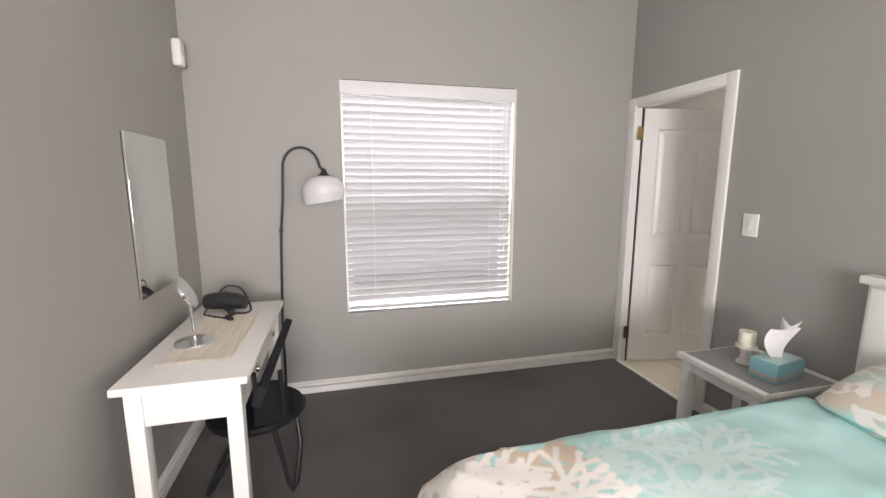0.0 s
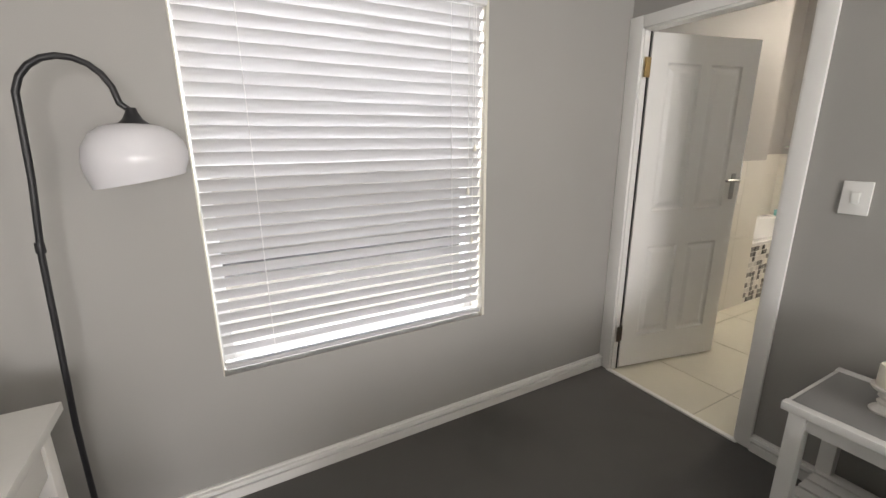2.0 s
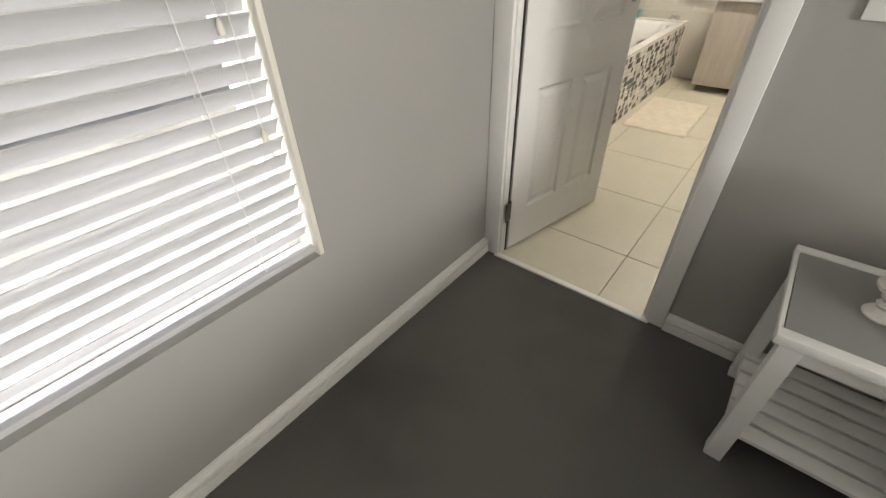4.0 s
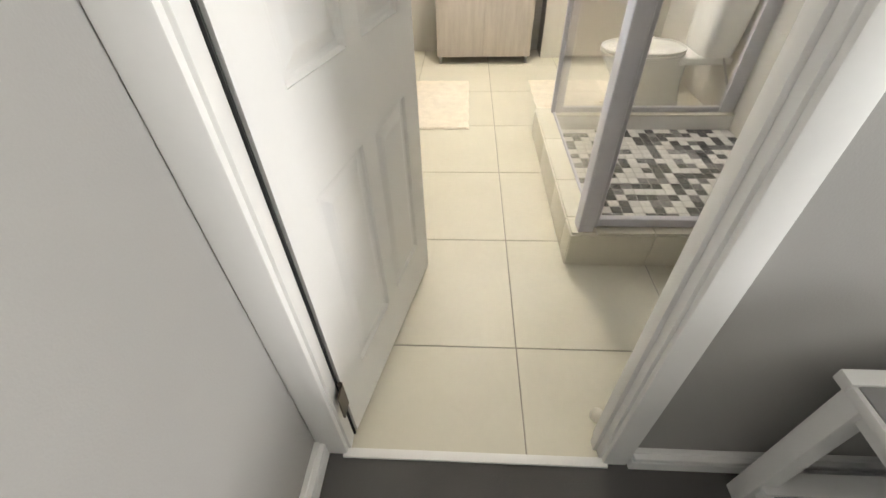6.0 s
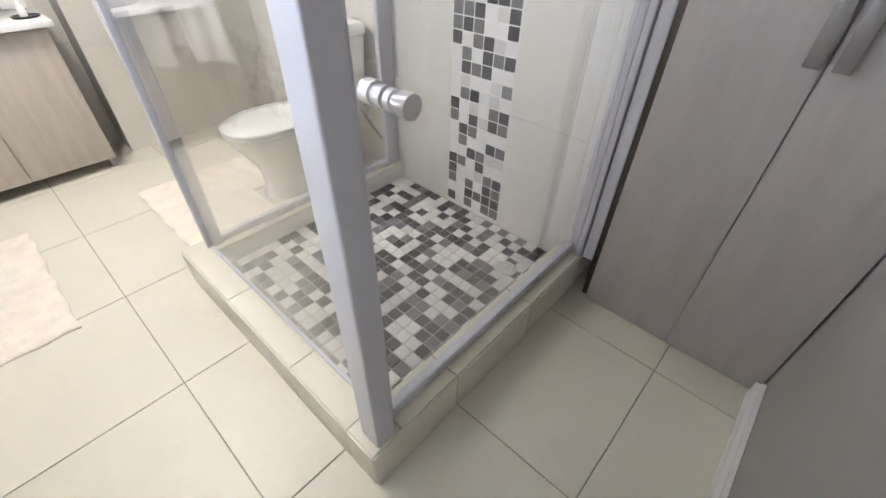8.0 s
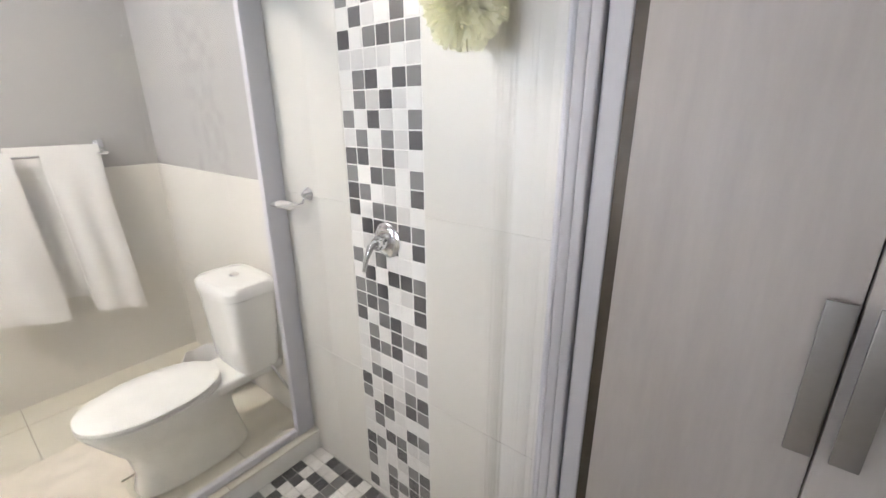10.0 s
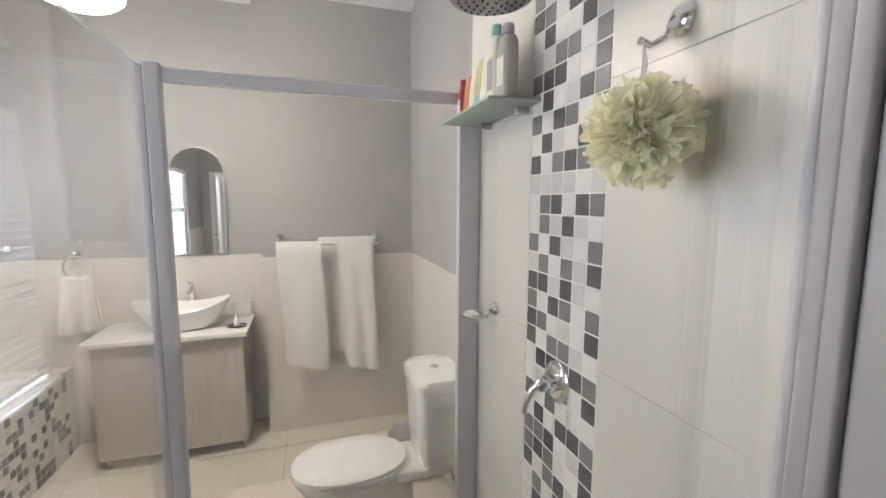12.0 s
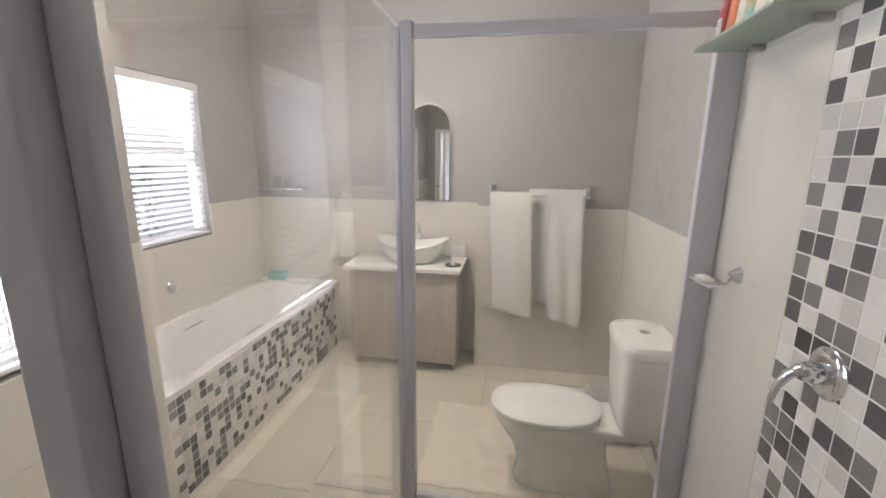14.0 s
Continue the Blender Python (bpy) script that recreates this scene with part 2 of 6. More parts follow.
M = dict(
    wall=mat("grey_wall_paint", (0.345, 0.335, 0.315), 0.62, vary=0.05, big=1.4, fine=240, bump=0.22, dist=0.0015),
    bathwall=mat("bath_wall_paint", (0.36, 0.347, 0.332), 0.55, vary=0.05, big=1.2, fine=240, bump=0.18, dist=0.0015),
    ceiling=mat("ceiling_paint", (0.80, 0.79, 0.77), 0.8, vary=0.02, big=1, fine=150, bump=0.12),
    white=mat("white_gloss_paint", (0.80, 0.79, 0.765), 0.32, vary=0.025, big=4, fine=60, bump=0.05, dist=0.001),
    desk=mat("white_desk_lacquer", (0.80, 0.785, 0.755), 0.38, vary=0.03, big=3, fine=70, bump=0.05, dist=0.001),
    # white slats greyed: the shade on their undersides is put into the colour
    slat=mat("shaded_blind_slat", (0.53, 0.525, 0.53), 0.40, vary=0.02, big=5, fine=60, bump=0.02, translucent=0.02),
    bathslat=mat("bath_blind_slat", (0.78, 0.77, 0.77), 0.42, vary=0.02, big=5, fine=60, bump=0.02, translucent=0.08),
    alu=mat("satin_aluminium", (0.56, 0.55, 0.585), 0.34, metal=0.0, vary=0.04, big=4, fine=120, bump=0.04, stretch=(1, 1, 0.2)),
    upvc=mat("window_frame_white", (0.78, 0.78, 0.78), 0.35, vary=0.02),
    chrome=mat("chrome", (0.82, 0.82, 0.84), 0.09, metal=1.0, vary=0.03, bump=0.0),
    steel=mat("brushed_steel", (0.42, 0.41, 0.40), 0.32, metal=1.0, vary=0.08, bump=0.04),
    satin=mat("satin_chrome", (0.78, 0.78, 0.78), 0.30, metal=0.55, vary=0.03, bump=0.0),
    handle=mat("dark_brushed_steel", (0.25, 0.235, 0.225), 0.40, metal=0.7, vary=0.08, bump=0.04),
    brass=mat("aged_brass", (0.50, 0.36, 0.16), 0.38, metal=1.0, vary=0.15),
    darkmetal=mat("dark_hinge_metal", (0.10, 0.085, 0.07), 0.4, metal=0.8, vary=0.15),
    black=mat("black_powder_coat", (0.018, 0.018, 0.020), 0.38, vary=0.15, bump=0.06),
    navy=mat("black_vinyl", (0.012, 0.013, 0.016), 0.62, vary=0.15, bump=0.15, spec=0.18),
    shade=mat("white_lamp_glass", (0.86, 0.85, 0.87), 0.22, vary=0.02, bump=0.0, translucent=0.35),
    mirror=mat("mirror_silver", (0.86, 0.87, 0.87), 0.015, metal=1.0, vary=0.0, bump=0.0),
    porcelain=mat("white_porcelain", (0.83, 0.83, 0.80), 0.09, vary=0.015, bump=0.0, coat=0.4),
    acrylic=mat("bath_acrylic", (0.80, 0.80, 0.79), 0.16, vary=0.015, bump=0.0, coat=0.2),
    towel=mat("white_towelling", (0.80, 0.78, 0.75), 0.95, vary=0.05, big=8, fine=330, bump=0.9, dist=0.004, spec=0.1),
    rug=mat("cream_tufted_rug", (0.84, 0.77, 0.66), 0.97, vary=0.10, big=14, fine=260, bump=1.0, dist=0.006, spec=0.1),
    floortile=mat("cream_floor_tile", (0.64, 0.605, 0.50), 0.42, vary=0.05, big=3, fine=40, bump=0.02, rand=1),
    walltile=mat("cream_wall_tile", (0.66, 0.635, 0.575), 0.36, vary=0.035, big=4, fine=50, bump=0.03, rand=1),
    grout=mat("grout", (0.33, 0.30, 0.25), 0.85, vary=0.15, fine=200, bump=0.3),
    palegrout=mat("pale_grout", (0.76, 0.74, 0.70), 0.85, vary=0.08, fine=200, bump=0.3),
    mos=mosaic("mosaic_tile"),
    mosjoin=mosaic("mosaic_tile_field", True),
    mosfloor=mosaic("shower_floor_tile", False, (0.38, 0.60)),
    mosfloorjoin=mosaic("shower_floor_tile_field", True, (0.38, 0.60)),
    greygrout=mat("grey_grout", (0.44, 0.42, 0.39), 0.85, vary=0.1, fine=200, bump=0.3),
    laminate=wood_laminate("limed_wood_laminate", (0.50, 0.455, 0.40), (0.42, 0.375, 0.33), (4, 4, 0.4)),
    wardrobe=wood_laminate("grey_wood_laminate", (0.43, 0.395, 0.37), (0.375, 0.34, 0.318), (2.2, 2.2, 0.30)),
    stone=mat("white_engineered_top", (0.80, 0.79, 0.77), 0.18, vary=0.02, fine=200),
    glass=pane_glass("window_glass", (0.97, 0.97, 0.97)),
    doorglass=pane_glass("shower_door_glass", (0.975, 0.975, 0.975), base=0.10),
    screen=pane_glass("shower_glass", (0.975, 0.975, 0.975), base=0.035),
    shelfglass=mat("frosted_green_glass", (0.50, 0.60, 0.52), 0.25, vary=0.03, translucent=0.4),
    carpet=carpet_mat(),
    print=printed_cotton("coral_print_duvet_cotton"),
    linen=coral_print("coral_print_cotton"),
    sheet=mat("aqua_cotton", (0.36, 0.70, 0.68), 0.85, vary=0.04, fine=400, bump=0.2),
    base=mat("taupe_bed_base", (0.24, 0.22, 0.20), 0.9, vary=0.08, fine=300, bump=0.4),
    wax=mat("ivory_wax", (0.80, 0.75, 0.64), 0.45, vary=0.03),
    whitewash=mat("whitewashed_wood", (0.72, 0.69, 0.65), 0.6, vary=0.12, big=30, fine=120, bump=0.25),
    tissue=mat("tissue_paper", (0.86, 0.85, 0.84), 0.9, vary=0.02, translucent=0.2),
    teal=mat("teal_card", (0.20, 0.42, 0.46), 0.45, vary=0.10, big=9),
    tealdark=mat("pale_teal_card", (0.42, 0.58, 0.58), 0.45, vary=0.08, big=9),
    runner=mat("woven_runner", (0.87, 0.79, 0.68), 0.9, vary=0.13, big=3, fine=160, bump=0.7, dist=0.003, stretch=(14, 0.6, 1)),
    fringe=mat("runner_fringe", (0.82, 0.77, 0.69), 0.9, vary=0.1),
    rubber=mat("black_rubber", (0.02, 0.02, 0.02), 0.6),
    cord=mat("white_cord", (0.75, 0.74, 0.72), 0.8),
    loofah=mat("yellow_netting", (0.98, 0.97, 0.78), 0.8, vary=0.04, fine=300, bump=0.3, translucent=0.60, spec=0.2, open_weave=0.12),
    red=mat("red_plastic", (0.42, 0.035, 0.05), 0.3), pink=mat("pink_plastic", (0.72, 0.34, 0.36), 0.35),
    orange=mat("orange_plastic", (0.60, 0.17, 0.05), 0.35), aqua=mat("aqua_plastic", (0.22, 0.52, 0.50), 0.35),
    cream=mat("cream_plastic", (0.74, 0.71, 0.62), 0.35), olive=mat("olive_plastic", (0.50, 0.47, 0.20), 0.35),
    label=mat("grey_label", (0.36, 0.34, 0.31), 0.5), soap=mat("soap", (0.82, 0.80, 0.76), 0.4),
    lampglow=glow("lit_lamp_glass", (1.0, 0.92, 0.78), 108.0),
    ground=mat("garden_ground", (0.46, 0.44, 0.38), 0.95, vary=0.3, big=1.5, fine=30, bump=0.5),
    leaf=mat("shrub_leaf", (0.10, 0.15, 0.03), 0.6, vary=0.35, big=6, fine=20, translucent=0.3),
    boundary=mat("pale_render", (0.62, 0.58, 0.52), 0.9, vary=0.08, big=2, fine=60, bump=0.3),
)


# ---- building helpers ----
BASE = {}


def thing(name, label, category, at=(0, 0, 0), group="", kind=""):
    ob = new(name)
    ob.empty_display_size = 0.1
    ob.location = at
    BASE[ob.name] = Vector(at)
    return tagged(ob, label, category, group, kind)


def mesh_from(name, bm, material):
    me = bpy.data.meshes.new(name)
    bmesh.ops.recalc_face_normals(bm, faces=bm.faces)
    bm.to_mesh(me)
    bm.free()
    me.materials.append(material)
    return me


def smooth(me, angle=40):
    for p in me.polygons:
        p.use_smooth = True
    me.set_sharp_from_angle(angle=radians(angle))


def part(name, bm, material, parent, label="", soft=True):
    """Links a bmesh, given in world coordinates, as one mesh under a thing or a part."""
    me = mesh_from(name, bm, material)
    base = BASE[parent.name]
    me.transform(Matrix.Translation(-base))
    if soft:
        smooth(me)
    ob = new(name, me)
    ob.parent = parent
    BASE[ob.name] = base
    return tagged(ob, label)


def solid(name, bm, material, label, category, group="", kind="", soft=True):
    """Links a bmesh as a top-level mesh."""
    me = mesh_from(name, bm, material)
    if soft:
        smooth(me)
    ob = new(name, me)
    BASE[ob.name] = Vector((0, 0, 0))
    return tagged(ob, label, category, group, kind)


def box(x0, x1, y0, y1, z0, z1, bevel=0.0, bm=None, seg=2, m=None):
    b = bm or bmesh.new()
    vs = bmesh.ops.create_cube(b, size=1)["verts"]
    bmesh.ops.transform(b, verts=vs, matrix=Matrix.Translation(((x0 + x1) / 2, (y0 + y1) / 2, (z0 + z1) / 2))
                        @ Matrix.Diagonal((x1 - x0, y1 - y0, z1 - z0, 1)))
    if bevel:
        es = list({e for v in vs for e in v.link_edges})
        r = bmesh.ops.bevel(b, geom=es, offset=bevel, segments=seg, affect='EDGES', profile=0.6)
        vs = list({v for f in r["faces"] for v in f.verts} | {v for v in vs if v.is_valid})
    if m is not None:
        bmesh.ops.transform(b, verts=vs, matrix=m)
    return b


def tube(pts, r, seg=10, bm=None, closed=False, radii=None):
    """A round bar along a line of points."""
    b = bm or bmesh.new()
    pts = [Vector(p) for p in pts]
    rings, n = [], len(pts)
    side = None
    for i, p in enumerate(pts):
        a = pts[i - 1] if (i or closed) else p
        c = pts[(i + 1) % n] if (i < n - 1 or closed) else p
        d = (c - a).normalized()
        if side is None:
            side = d.orthogonal().normalized()
        side = (side - d * side.dot(d)).normalized()
        up = d.cross(side)
        rr = radii[i] if radii else r
        rings.append([b.verts.new(p + rr * (math.cos(2 * math.pi * k / seg) * side + math.sin(2 * math.pi * k / seg) * up)) for k in range(seg)])
    for i in range(n if closed else n - 1):
        a, c = rings[i], rings[(i + 1) % n]
        for k in range(seg):
            b.faces.new((a[k], a[(k + 1) % seg], c[(k + 1) % seg], c[k]))
    if not closed:
        b.faces.new(rings[0][::-1])
        b.faces.new(rings[-1])
    return b


def spline(pts, n=6):
    """Points of a smooth curve through the given ones."""
    pts = [Vector(p) for p in pts]
    out = []
    for i in range(len(pts) - 1):
        p0, p1, p2, p3 = pts[max(i - 1, 0)], pts[i], pts[i + 1], pts[min(i + 2, len(pts) - 1)]
        for k in range(n):
            t = k / n
            out.append(0.5 * (2 * p1 + (p2 - p0) * t + (2 * p0 - 5 * p1 + 4 * p2 - p3) * t * t + (3 * p1 - p0 - 3 * p2 + p3) * t ** 3))
    return out + [pts[-1]]


def loft(sections, seg=28, bm=None, cap0=True, cap1=True):
    """Rings (z, cx, cy, rx, ry, power) joined into one skin."""
    b = bm or bmesh.new()
    rings = []
    for z, cx, cy, rx, ry, pw in sections:
        ring = []
        for k in range(seg):
            a = 2 * math.pi * k / seg
            c, s = math.cos(a), math.sin(a)
            ring.append(b.verts.new((cx + rx * math.copysign(abs(c) ** (2 / pw), c), cy + ry * math.copysign(abs(s) ** (2 / pw), s), z)))
        rings.append(ring)
    for a, c in zip(rings, rings[1:]):
        for k in range(seg):
            b.faces.new((a[k], a[(k + 1) % seg], c[(k + 1) % seg], c[k]))
    if cap0:
        b.faces.new(rings[0][::-1])
    if cap1:
        b.faces.new(rings[-1])
    return b


def lathe(profile, at, axis='z', seg=24, bm=None):
    """A turned body: (radius, height) rows about an axis through a place."""
    b = bm or bmesh.new()
    turn = {'z': Matrix.Identity(4), 'y': Matrix.Rotation(radians(-90), 4, 'X'), '-x': Matrix.Rotation(radians(-90), 4, 'Y')}[axis]
    rings = []
    for r, h in profile:
        rings.append([b.verts.new(Vector(at) + turn @ Vector((max(r, 1e-4) * math.cos(2 * math.pi * k / seg), max(r, 1e-4) * math.sin(2 * math.pi * k / seg), h))) for k in range(seg)])
    for a, c in zip(rings, rings[1:]):
        for k in range(seg):
            b.faces.new((a[k], a[(k + 1) % seg], c[(k + 1) % seg], c[k]))
    b.faces.new(rings[0][::-1])
    b.faces.new(rings[-1])
    return b


def sheet(fn, nu, nv, thick=0.0, bm=None):
    """A cloth grid from fn(u, v) -> place, with thickness."""
    b = bm or bmesh.new()
    g = [[b.verts.new(fn(i / nu, j / nv)) for j in range(nv + 1)] for i in range(nu + 1)]
    fs = [b.faces.new((g[i][j], g[i + 1][j], g[i + 1][j + 1], g[i][j + 1])) for i in range(nu) for j in range(nv)]
    if thick:
        bmesh.ops.recalc_face_normals(b, faces=fs)
        bmesh.ops.solidify(b, geom=fs, thickness=thick)
    return b


def wall(name, label, along, f0, f1, a0, a1, z0, z1, material, openings=()):
    """A wall with thickness f0..f1, running a0..a1 along 'x' or 'y', with (a, a, z, z) openings through it."""
    b = bmesh.new()

    def put(p, q, r, s):
        if q - p > 1e-4 and s - r > 1e-4:
            box(*((p, q, f0, f1) if along == 'x' else (f0, f1, p, q)), r, s, bm=b)
    cur = a0
    for o0, o1, oz0, oz1 in sorted(openings):
        put(cur, o0, z0, z1)
        put(o0, o1, z0, oz0)
        put(o0, o1, oz1, z1)
        cur = o1
    put(cur, a1, z0, z1)
    return solid(name, b, material, label, "wall", kind="structure", soft=False)


def pieces(name, parent, places, material, size, gap, limit=300, joined_material=None, bevel=0.0015):
    """Tiles of one size at (x, y, z) centres; those past the limit are joined into one field."""
    b = bmesh.new()
    g = [s - (gap if s > 0.012 else 0) for s in size]
    box(-g[0] / 2, g[0] / 2, -g[1] / 2, g[1] / 2, -g[2] / 2, g[2] / 2, bevel, bm=b, seg=1)
    me = mesh_from(name, b, material)
    base = BASE[parent.name]
    for p in places[:limit]:
        ob = new(name, me)
        ob.parent = parent
        ob.location = Vector(p) - base
    rest = places[limit:]
    if rest:
        corners = [(-1, -1, -1), (1, -1, -1), (1, 1, -1), (-1, 1, -1), (-1, -1, 1), (1, -1, 1), (1, 1, 1), (-1, 1, 1)]
        quads = [(0, 3, 2, 1), (4, 5, 6, 7), (0, 1, 5, 4), (1, 2, 6, 5), (2, 3, 7, 6), (3, 0, 4, 7)]
        vs, fs = [], []
        for p in rest:
            o = len(vs)
            vs += [tuple(p[i] - base[i] + c[i] * g[i] / 2 for i in range(3)) for c in corners]
            fs += [tuple(o + i for i in q) for q in quads]
        me2 = bpy.data.meshes.new(name + "_field")
        me2.from_pydata(vs, [], fs)
        me2.materials.append(joined_material or material)
        ob = new(name + "_field", me2)
        ob.parent = parent
        tagged(ob, kind="stuff")


# ---- structure: bedroom ----
ZC = 2.95          # bedroom ceiling
ZB = 3.00          # bathroom ceiling
XL, XD = -0.10, 2.970      # bedroom left wall, door wall
YW, YB = 3.575, -2.30      # bedroom window wall, back wall
XI = 3.04         # bathroom side of the door wall
DY0, DY1, DH = 2.722, 3.504, 2.03

solid("floor_bedroom", box(XL - 0.1, 2.955, YB - 0.1, YW + 0.2, -0.12, 0.0), M["carpet"], "dark charcoal short-pile carpet over the bedroom floor", "floor", kind="structure", soft=False)
solid("ceiling_bedroom", box(XL - 0.15, XD + 0.09, YB - 0.15, YW + 0.255, ZC, ZC + 0.1), M["ceiling"], "plain white bedroom ceiling", "ceiling", kind="structure", soft=False)
wall("wall_window", "grey painted wall with a recessed window", 'x', YW, 3.80, XL, XD, 0, ZC, M["wall"], [(0.80, 2.03, 0.550, 2.11)])
wall("wall_left", "grey painted bedroom wall behind the desk", 'y', XL - 0.15, XL, YB - 0.15, 3.80, 0, ZC, M["wall"])
# opening here and the first one in wall_door are invented for the fill lamps
wall("wall_back", "grey painted bedroom wall with an unseen opening added for fill light", 'x', YB - 0.15, YB, XL, XD, 0, ZC, M["wall"], [(0.15, 1.75, 0.80, 2.10)])
wall("wall_door", "grey painted wall with the doorway to the bathroom", 'y', XD, XI, YB - 0.15, 3.80, 0, ZC, M["wall"], [(-2.0, -0.40, 0.45, 2.15), (DY0, DY1, -0.001, DH)])


def skirting(name, along, face, sign, a0, a1):
    """A two-step skirting board on a wall face; sign is the way into the room."""
    b = bmesh.new()
    for t, z0, z1 in ((0.030, 0.0, 0.045), (0.006, 0.045, 0.055), (0.031, 0.055, 0.073), (0.016, 0.073, 0.081)):
        f = sorted((face, face + sign * t))
        if along == 'x':
            box(a0, a1, f[0], f[1], z0, z1, 0.002, bm=b, seg=1)
        else:
            box(f[0], f[1], a0, a1, z0, z1, 0.002, bm=b, seg=1)
    return solid(name, b, M["white"], "white painted skirting board along the wall", "skirting", kind="structure", soft=False)


skirting("baseboard_window", 'x', YW, -1, XL, XD - 0.02)
skirting("baseboard_left", 'y', XL, 1, YB, YW - 0.02)
skirting("baseboard_door", 'y', XD, -1, YB, DY0 - 0.056)
skirting("baseboard_back", 'x', YB, 1, XL + 0.02, XD - 0.02)
skirting("baseboard_bath", 'y', XI, 1, 1.62, DY0 - 0.056)

# door frame: lining and architraves
door_frame = thing("door_frame_1", "white painted door frame between bedroom and bathroom", "door frame", (3.0, 3.1, 0), kind="structure")
# black strip added as the shade in the gap between lining and leaf
part("rebate_seal", box(3.0105, 3.0160, DY1 - 0.026, DY1 - 0.002, 0.002, DH - 0.028), M["rubber"], door_frame, "black strip standing in for the shaded gap in the door rebate")
part("lining_hinge", box(XD - 0.004, 3.008, DY1 - 0.022, DY1, 0, DH - 0.004, 0.002), M["white"], door_frame)
part("lining_latch", box(XD - 0.004, XI + 0.004, DY0, DY0 + 0.022, 0, DH - 0.004, 0.002), M["white"], door_frame)
# same painted gap shade, a thin black line down the latch side
part("rebate_seal", box(XD + 0.0515, XD + 0.0542, DY0 + 0.0215, DY0 + 0.0236, 0.002, DH - 0.028), M["rubber"], door_frame, "black strip standing in for the shaded gap in the door rebate")
part("lining_head", box(XD - 0.004, XI + 0.004, DY0, DY1, DH - 0.026, DH - 0.003, 0.002), M["white"], door_frame)
part("stop_latch", box(XD + 0.02, XD + 0.05, DY0 + 0.022, DY0 + 0.034, 0, DH - 0.028, 0.002), M["white"], door_frame)
for f0, f1 in ((XD - 0.020, XD - 0.002), (XI + 0.002, XI + 0.018)):
    part("architrave_latch", box(f0, f1, DY0 - 0.054, DY0 + 0.014, 0, DH + 0.046, 0.005), M["white"], door_frame)
    part("architrave_hinge", box(f0, f1, DY1 - 0.014, YW - 0.002, 0, DH + 0.046, 0.005), M["white"], door_frame)
    part("architrave_head", box(f0, f1, DY0 + 0.015, DY1 - 0.015, DH - 0.016, DH + 0.045, 0.005), M["white"], door_frame)
part("threshold_strip", box(2.940, 2.968, DY0 + 0.001, DY1 - 0.001, -0.01, 0.009, 0.004), M["white"], door_frame, "cream painted threshold strip")

stop = thing("door_stop", "small white rubber door stop on the bathroom floor", "door stop", (3.095, 2.722, 0))
part("dome", lathe([(0.020, 0.0), (0.021, 0.012), (0.018, 0.026), (0.010, 0.034), (0.002, 0.036)], (3.095, 2.722, 0.0), seg=20), M["cream"], stop)

# door leaf, swung into the bathroom
door = thing("door_1", "white four-panel interior door standing open into the bathroom", "door", (3.022, 3.474, 0.01), kind="structure")
LEAF = Matrix.Translation((3.022, 3.474, 0)) @ Matrix.Rotation(radians(-12.6), 4, 'Z')
LW, LT, LH0, LH1 = 0.765, 0.040, 0.010, 2.000


def leaf_box(u0, u1, d0, d1, z0, z1, bevel=0.0, bm=None):
    return box(u0, u1, d0, d1, z0, z1, bevel, bm, m=LEAF)


PANELS = [(0.115, 0.345, 1.03, 1.85), (0.42, 0.65, 1.03, 1.85), (0.115, 0.345, 0.22, 0.81), (0.42, 0.65, 0.22, 0.81)]
b = bmesh.new()
for u0, u1, z0, z1 in ((0, 0.115, LH0, LH1), (0.65, LW, LH0, LH1), (0.345, 0.42, LH0, LH1)):
    leaf_box(u0, u1, 0.0, LT, z0, z1, bm=b)
for u0, u1 in ((0.115, 0.345), (0.42, 0.65)):
    for z0, z1 in ((LH0, 0.22), (0.81, 1.03), (1.85, LH1)):
        leaf_box(u0, u1, 0.0, LT, z0, z1, bm=b)
part("leaf", b, M["white"], door, soft=False)
# moulded panels: a cove falls in from the leaf's face, then a wide bevel rises to the raised field
MOULD = ((0.001, 0.0005), (0.004, 0.0030), (0.008, 0.0085), (0.014, 0.0105), (0.021, 0.0105), (0.026, 0.0090), (0.042, 0.0030), (0.050, 0.0012), (0.053, 0.0012))
for u0, u1, z0, z1 in PANELS:
    b = bmesh.new()
    for side in (0, 1):
        rings = []
        for inset, depth in MOULD:
            d = LT - depth if side else depth
            rings.append([b.verts.new(LEAF @ Vector((u, d, z))) for u, z in ((u0 + inset, z0 + inset), (u1 - inset, z0 + inset), (u1 - inset, z1 - inset), (u0 + inset, z1 - inset))])
        for r0, r1 in zip(rings, rings[1:]):
            for k in range(4):
                b.faces.new((r0[k], r0[(k + 1) % 4], r1[(k + 1) % 4], r1[k]))
        b.faces.new(rings[-1])
        if side:
            for k in range(4):
                b.faces.new((outer[k], outer[(k + 1) % 4], rings[0][(k + 1) % 4], rings[0][k]))
        outer = rings[0]
    part("panel", b, M["white"], door, soft=False)
for d, s in ((0.0, -1), (LT, 1)):
    plate = part("door_handle", leaf_box(0.692, 0.724, min(d, d + s * 0.007), max(d, d + s * 0.007), 1.075, 1.235, 0.003), M["steel"], door, "brushed steel lever handle on a long plate")
    b = tube([LEAF @ Vector(p) for p in ((0.708, d + s * 0.006, 1.195), (0.708, d + s * 0.045, 1.195), (0.700, d + s * 0.052, 1.195), (0.600, d + s * 0.052, 1.195))], 0.009, 10)
    part("lever", b, M["steel"], plate)
